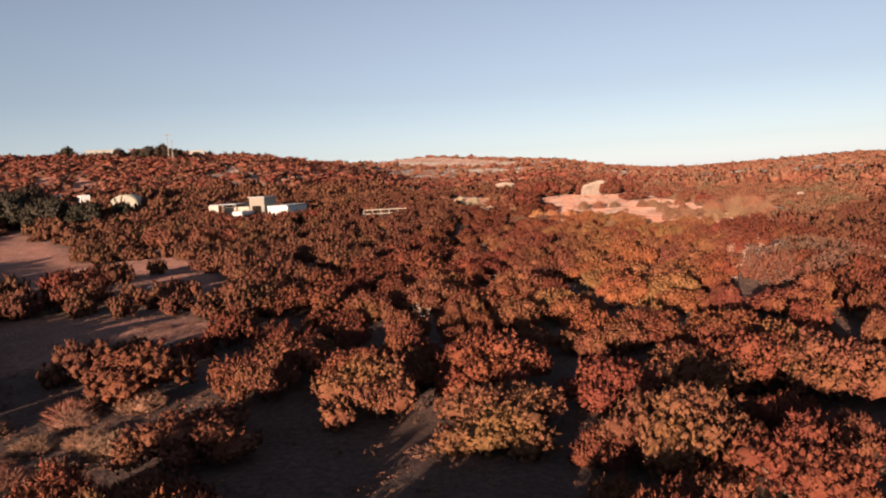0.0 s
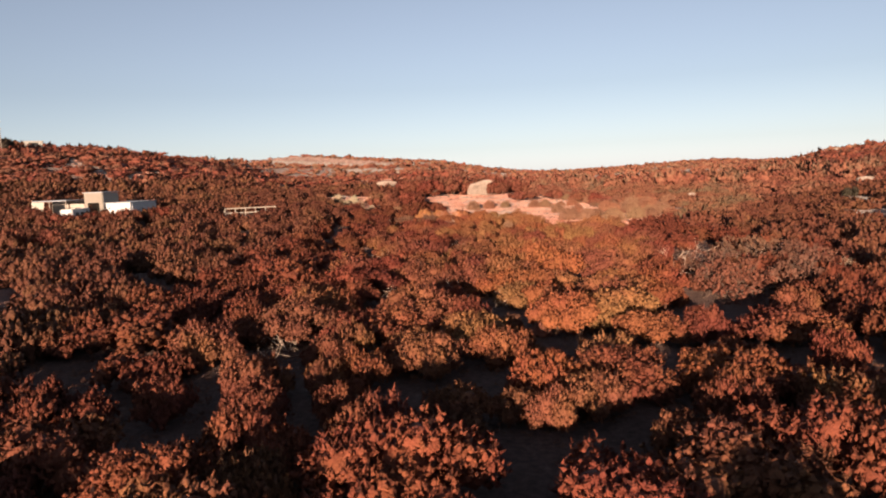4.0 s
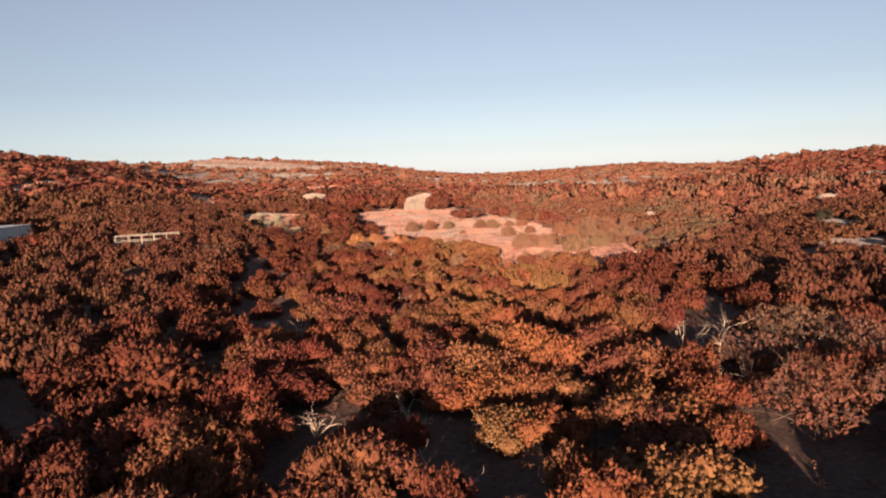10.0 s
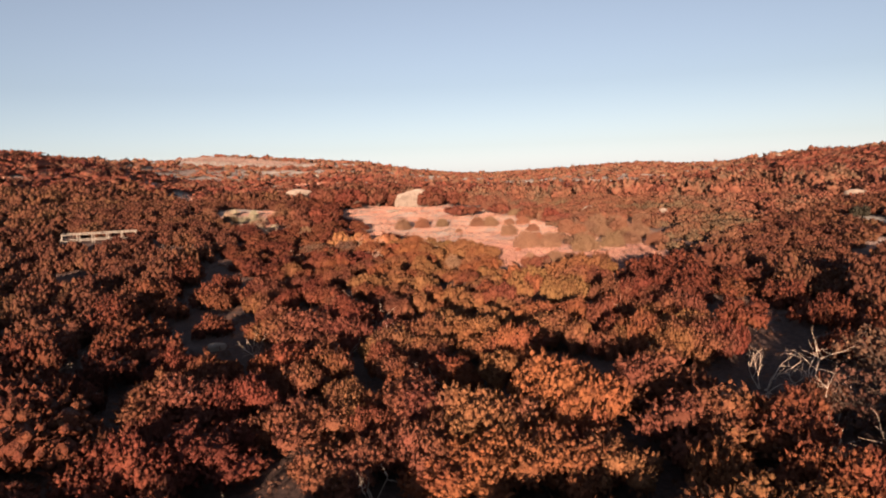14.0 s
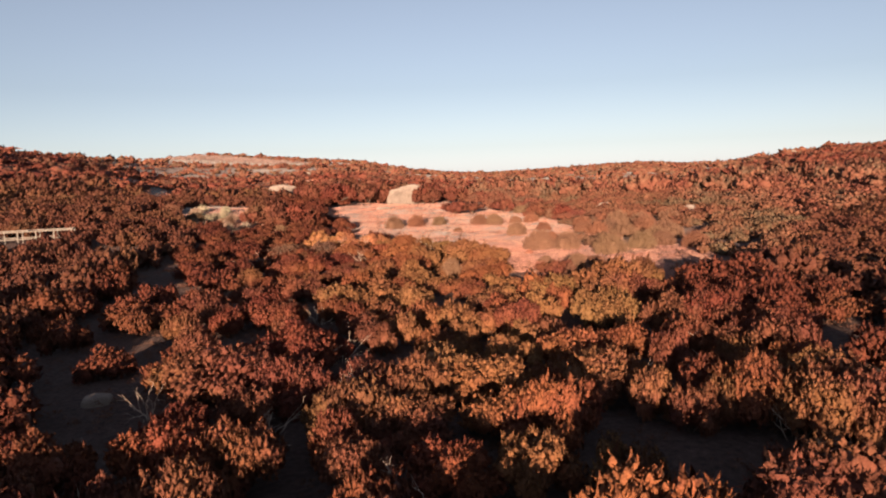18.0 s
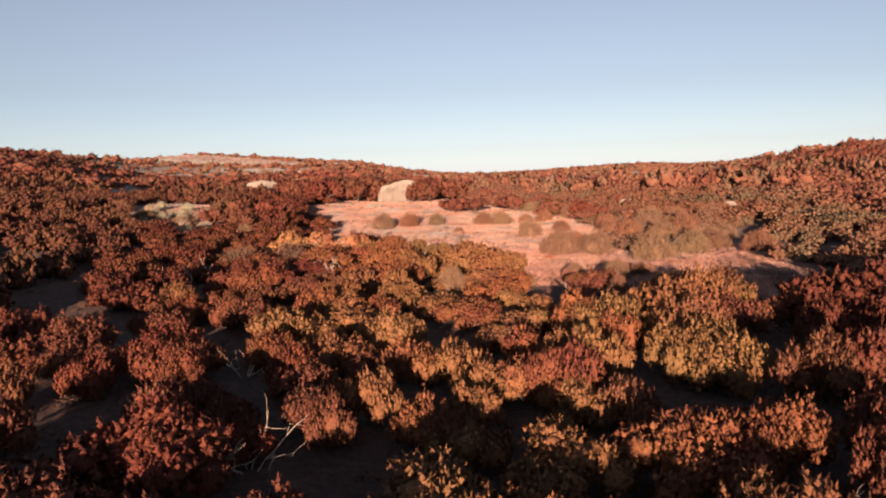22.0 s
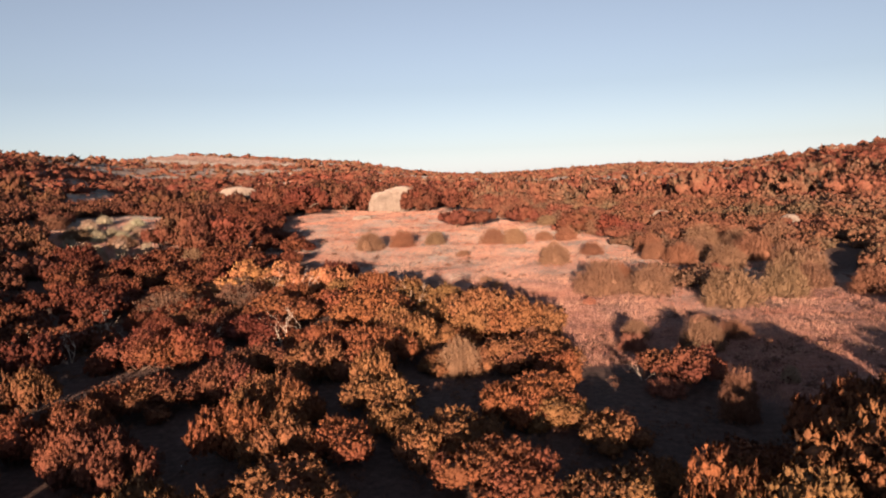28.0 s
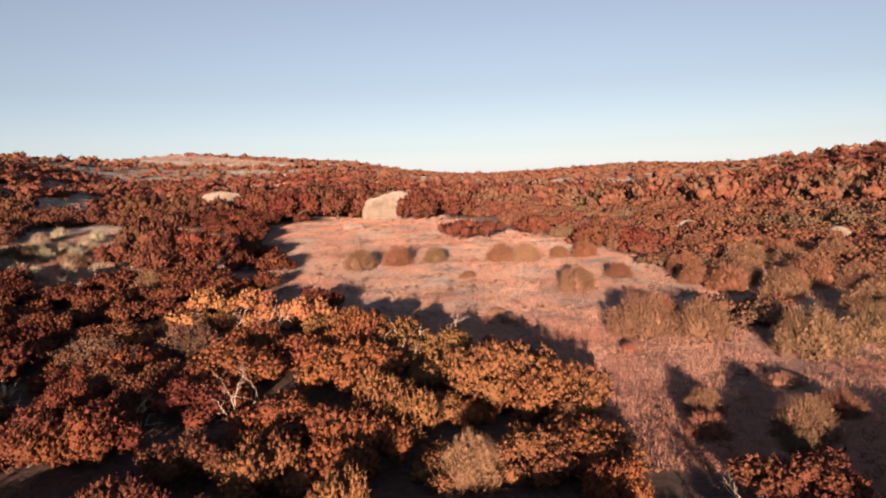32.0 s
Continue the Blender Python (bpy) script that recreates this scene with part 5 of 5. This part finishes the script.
def trailer(x, y, turn, w, l, h, label, name="trailer"):
    b = tagged(new(name), label, "trailer")
    box_part("body", b, white_mat, -w / 2, w / 2, -l / 2, l / 2, 0.45, h, "", 0.12)
    box_part("roof_vent", b, grey_mat, -0.35, 0.35, -0.4, 0.3, h, h + 0.2, "", 0.04)
    for sx in (-1, 1):
        for yy in (-l * 0.22, 0.05 * l, l * 0.3):
            box_part("window", b, dark_mat, sx * w / 2 - 0.02, sx * w / 2 + 0.02, yy - 0.4, yy + 0.4, h * 0.55, h * 0.8)
        wheel_parts(b, sx * (w / 2 - 0.1), -0.4)
        wheel_parts(b, sx * (w / 2 - 0.1), 0.4)
    box_part("hitch", b, dark_mat, -0.06, 0.06, -l / 2 - 1.0, -l / 2, 0.4, 0.52)
    return stand(b, x, y, turn)


metal_building(-95.2, 115.4, 7, 4.6, 7.6, 2.9)
tan_shed(-104.6, 118.6, 7, 3.6, 4.6, 4.1)
carport(-110.8, 115.0, 6, 7.0, 5.0, 3.3)
trailer(-101.4, 109.0, 8, 2.3, 4.6, 3.0, "small white travel trailer parked beside the shed")
trailer(-172.5, 116.5, 70, 2.5, 7.0, 3.2, "white motor home parked under dark trees", "motor_home")
trailer(-165.5, 120.0, 62, 2.4, 5.5, 3.0, "white motor home with dark windows near the greenhouse", "motor_home")


def greenhouse(x, y, turn, w, l, h):
    """Round-topped cover on hoops, closed at the front by a framed end."""
    b = tagged(new("greenhouse"), "round-topped pale fabric greenhouse with framed end", "greenhouse")
    n = 18
    arc = [(w / 2 * math.cos(math.pi * k / n), h * 0.36 + h * 0.64 * math.sin(math.pi * k / n)) for k in range(n + 1)]
    arc = [(w / 2, -0.4)] + arc + [(-w / 2, -0.4)]
    v = [(px, -l / 2, pz) for px, pz in arc] + [(px, l / 2, pz) for px, pz in arc]
    m = len(arc)
    me = mesh_of("cover", v, [(k, k + 1, m + k + 1, m + k) for k in range(m - 1)], cloth_mat, True)
    cover = part("cover", me, b)
    thick = cover.modifiers.new("thickness", "SOLIDIFY")
    thick.thickness = 0.05
    top = arc[1:-1]
    v = [(0, -l / 2 + 0.03, h * 0.36)] + [(px * 0.985, -l / 2 + 0.03, pz * 0.985) for px, pz in top]
    part("gable", mesh_of("gable", v, [(0, k, k + 1) for k in range(1, len(top))], cloth_mat), b)
    for k in range(7):
        px = -w / 2 + 0.1 + k * (w - 0.2) / 6
        box_part("stud", b, timber_mat, px - 0.05, px + 0.05, -l / 2 - 0.04, -l / 2 + 0.02, -0.4, h * 0.36)
    box_part("end_panel", b, cloth_mat, -w / 2, -0.7, -l / 2 + 0.03, -l / 2 + 0.08, -0.4, h * 0.36)
    box_part("end_panel", b, cloth_mat, 0.7, w / 2, -l / 2 + 0.03, -l / 2 + 0.08, -0.4, h * 0.36)
    box_part("door", b, grey_mat, -0.7, 0.7, -l / 2 + 0.05, -l / 2 + 0.1, -0.4, h * 0.36)
    box_part("lintel", b, timber_mat, -w / 2, w / 2, -l / 2 - 0.05, -l / 2 + 0.03, h * 0.36 - 0.06, h * 0.36 + 0.06)
    return stand(b, x, y, turn)


greenhouse(-148.5, 119.5, 38, 6.4, 9.0, 4.3)


def pen_frame(x, y, turn, l, w, h):
    """Open timber frame of posts and rails."""
    b = tagged(new("timber_pen"), "weathered pale timber pen of posts and top rails in scrub", "pen")
    for sy in (-1, 1):
        for k in range(6):
            px = -l / 2 + k * l / 5
            box_part("post", b, timber_mat, px - 0.06, px + 0.06, sy * w / 2 - 0.06, sy * w / 2 + 0.06, -0.7, h)
        box_part("rail", b, timber_mat, -l / 2 - 0.1, l / 2 + 0.1, sy * w / 2 - 0.07, sy * w / 2 + 0.07, h, h + 0.1)
        box_part("rail", b, timber_mat, -l / 2, l / 2, sy * w / 2 - 0.03, sy * w / 2 + 0.03, h * 0.45, h * 0.45 + 0.1)
    for k in range(3):
        px = -l / 2 + k * l / 2
        box_part("cross_rail", b, timber_mat, px - 0.06, px + 0.06, -w / 2 + 0.07, w / 2 - 0.07, h + 0.02, h + 0.13)
    for sx in (-1, 1):
        me = mesh_of("brace", *tube([(sx * (l / 2 + 0.55), -w / 2, -0.4), (sx * l / 2, -w / 2, h * 0.9)], [0.05, 0.05]), timber_mat)
        part("brace", me, b)
    return stand(b, x, y, turn)


pen_frame(-74.3, 120.0, 32, 8.4, 2.6, 1.4)


def power_pole(x, y, turn, h, arm):
    b = tagged(new("utility_pole"), "wooden utility pole on the hilltop", "pole", "utility poles")
    part("shaft", mesh_of("pole_shaft", *tube([(0, 0, -1), (0, 0, h / 2), (0, 0, h)], [0.17, 0.15, 0.12], 10), timber_mat, True), b)
    if arm:
        box_part("crossarm", b, timber_mat, -arm / 2, arm / 2, -0.07, 0.07, h - 0.5, h - 0.34)
        for k in (-0.45, -0.2, 0.2, 0.45):
            part("insulator", mesh_of("insulator", *tube([(k * arm, 0, h - 0.34), (k * arm, 0, h - 0.14)], [0.05, 0.03], 8), white_mat), b)
    else:
        box_part("crossarm", b, timber_mat, -0.6, 0.6, -0.06, 0.06, h - 0.4, h - 0.28)
    return stand(b, x, y, turn)


power_pole(-215.0, 193.4, 48, 11.0, 4.0)
power_pole(-214.6, 195.0, 48, 8.5, 0)


def hill_house(x, y, turn, w, l, h):
    b = tagged(new("hilltop_house"), "low white plastered house with flat roof on the hilltop", "house")
    for sy in (-1, 1):
        box_part("wall", b, plaster_mat, -w / 2, w / 2, sy * l / 2 - 0.12, sy * l / 2 + 0.12, -1.5, h)
    for sx in (-1, 1):
        box_part("wall", b, plaster_mat, sx * w / 2 - 0.12, sx * w / 2 + 0.12, -l / 2 + 0.12, l / 2 - 0.12, -1.5, h)
    box_part("roof", b, plaster_mat, -w / 2 - 0.4, w / 2 + 0.4, -l / 2 - 0.4, l / 2 + 0.4, h, h + 0.25, "pale flat roof", 0.03)
    for k in range(4):
        px = -w / 2 + 2.0 + k * (w - 4.0) / 3
        win = box_part("window", b, dark_mat, px - 0.6, px + 0.6, -l / 2 - 0.15, -l / 2 - 0.1, 0.9, 2.0)
        box_part("frame", win, white_mat, px - 0.7, px + 0.7, -l / 2 - 0.18, -l / 2 - 0.13, 0.8, 0.9)
    return stand(b, x, y, turn)


hill_house(-254.0, 195.5, 52, 13.0, 6.0, 2.9)
hill_house(-232.0, 224.0, 46, 6.0, 5.0, 2.4)


# ---- timber lying in the yard ----
def timber_pile(x, y):
    r_ = np.random.default_rng(77)
    b = tagged(new("timber_pile"), "heap of pale weathered planks and posts on bare earth", "timber pile")
    for k in range(16):
        a = r_.uniform(-0.5, 0.5)
        c = np.array((r_.uniform(-4.5, 4.5), r_.uniform(-1.2, 1.2), 0.12 + 0.11 * (k % 4)))
        d = np.array((math.cos(a), math.sin(a), r_.uniform(-0.05, 0.08))) * r_.uniform(0.9, 2.0)
        part("plank", mesh_of("plank", *tube([c - d, c + d], [0.09, 0.08]), timber_mat), b)
    for px, hh in ((-3.2, 1.9), (-2.2, 1.5), (-4.6, 1.0)):
        part("post", mesh_of("post", *tube([(px, 0.4, -0.2), (px + 0.1, 0.4, hh)], [0.09, 0.07], 6), timber_mat), b)
    part("beam", mesh_of("beam", *tube([(-3.4, 0.4, 1.7), (-1.2, 0.5, 1.1)], [0.09, 0.09]), timber_mat), b)
    return stand(b, x, y, 28)


timber_pile(-104.5, 78.5)
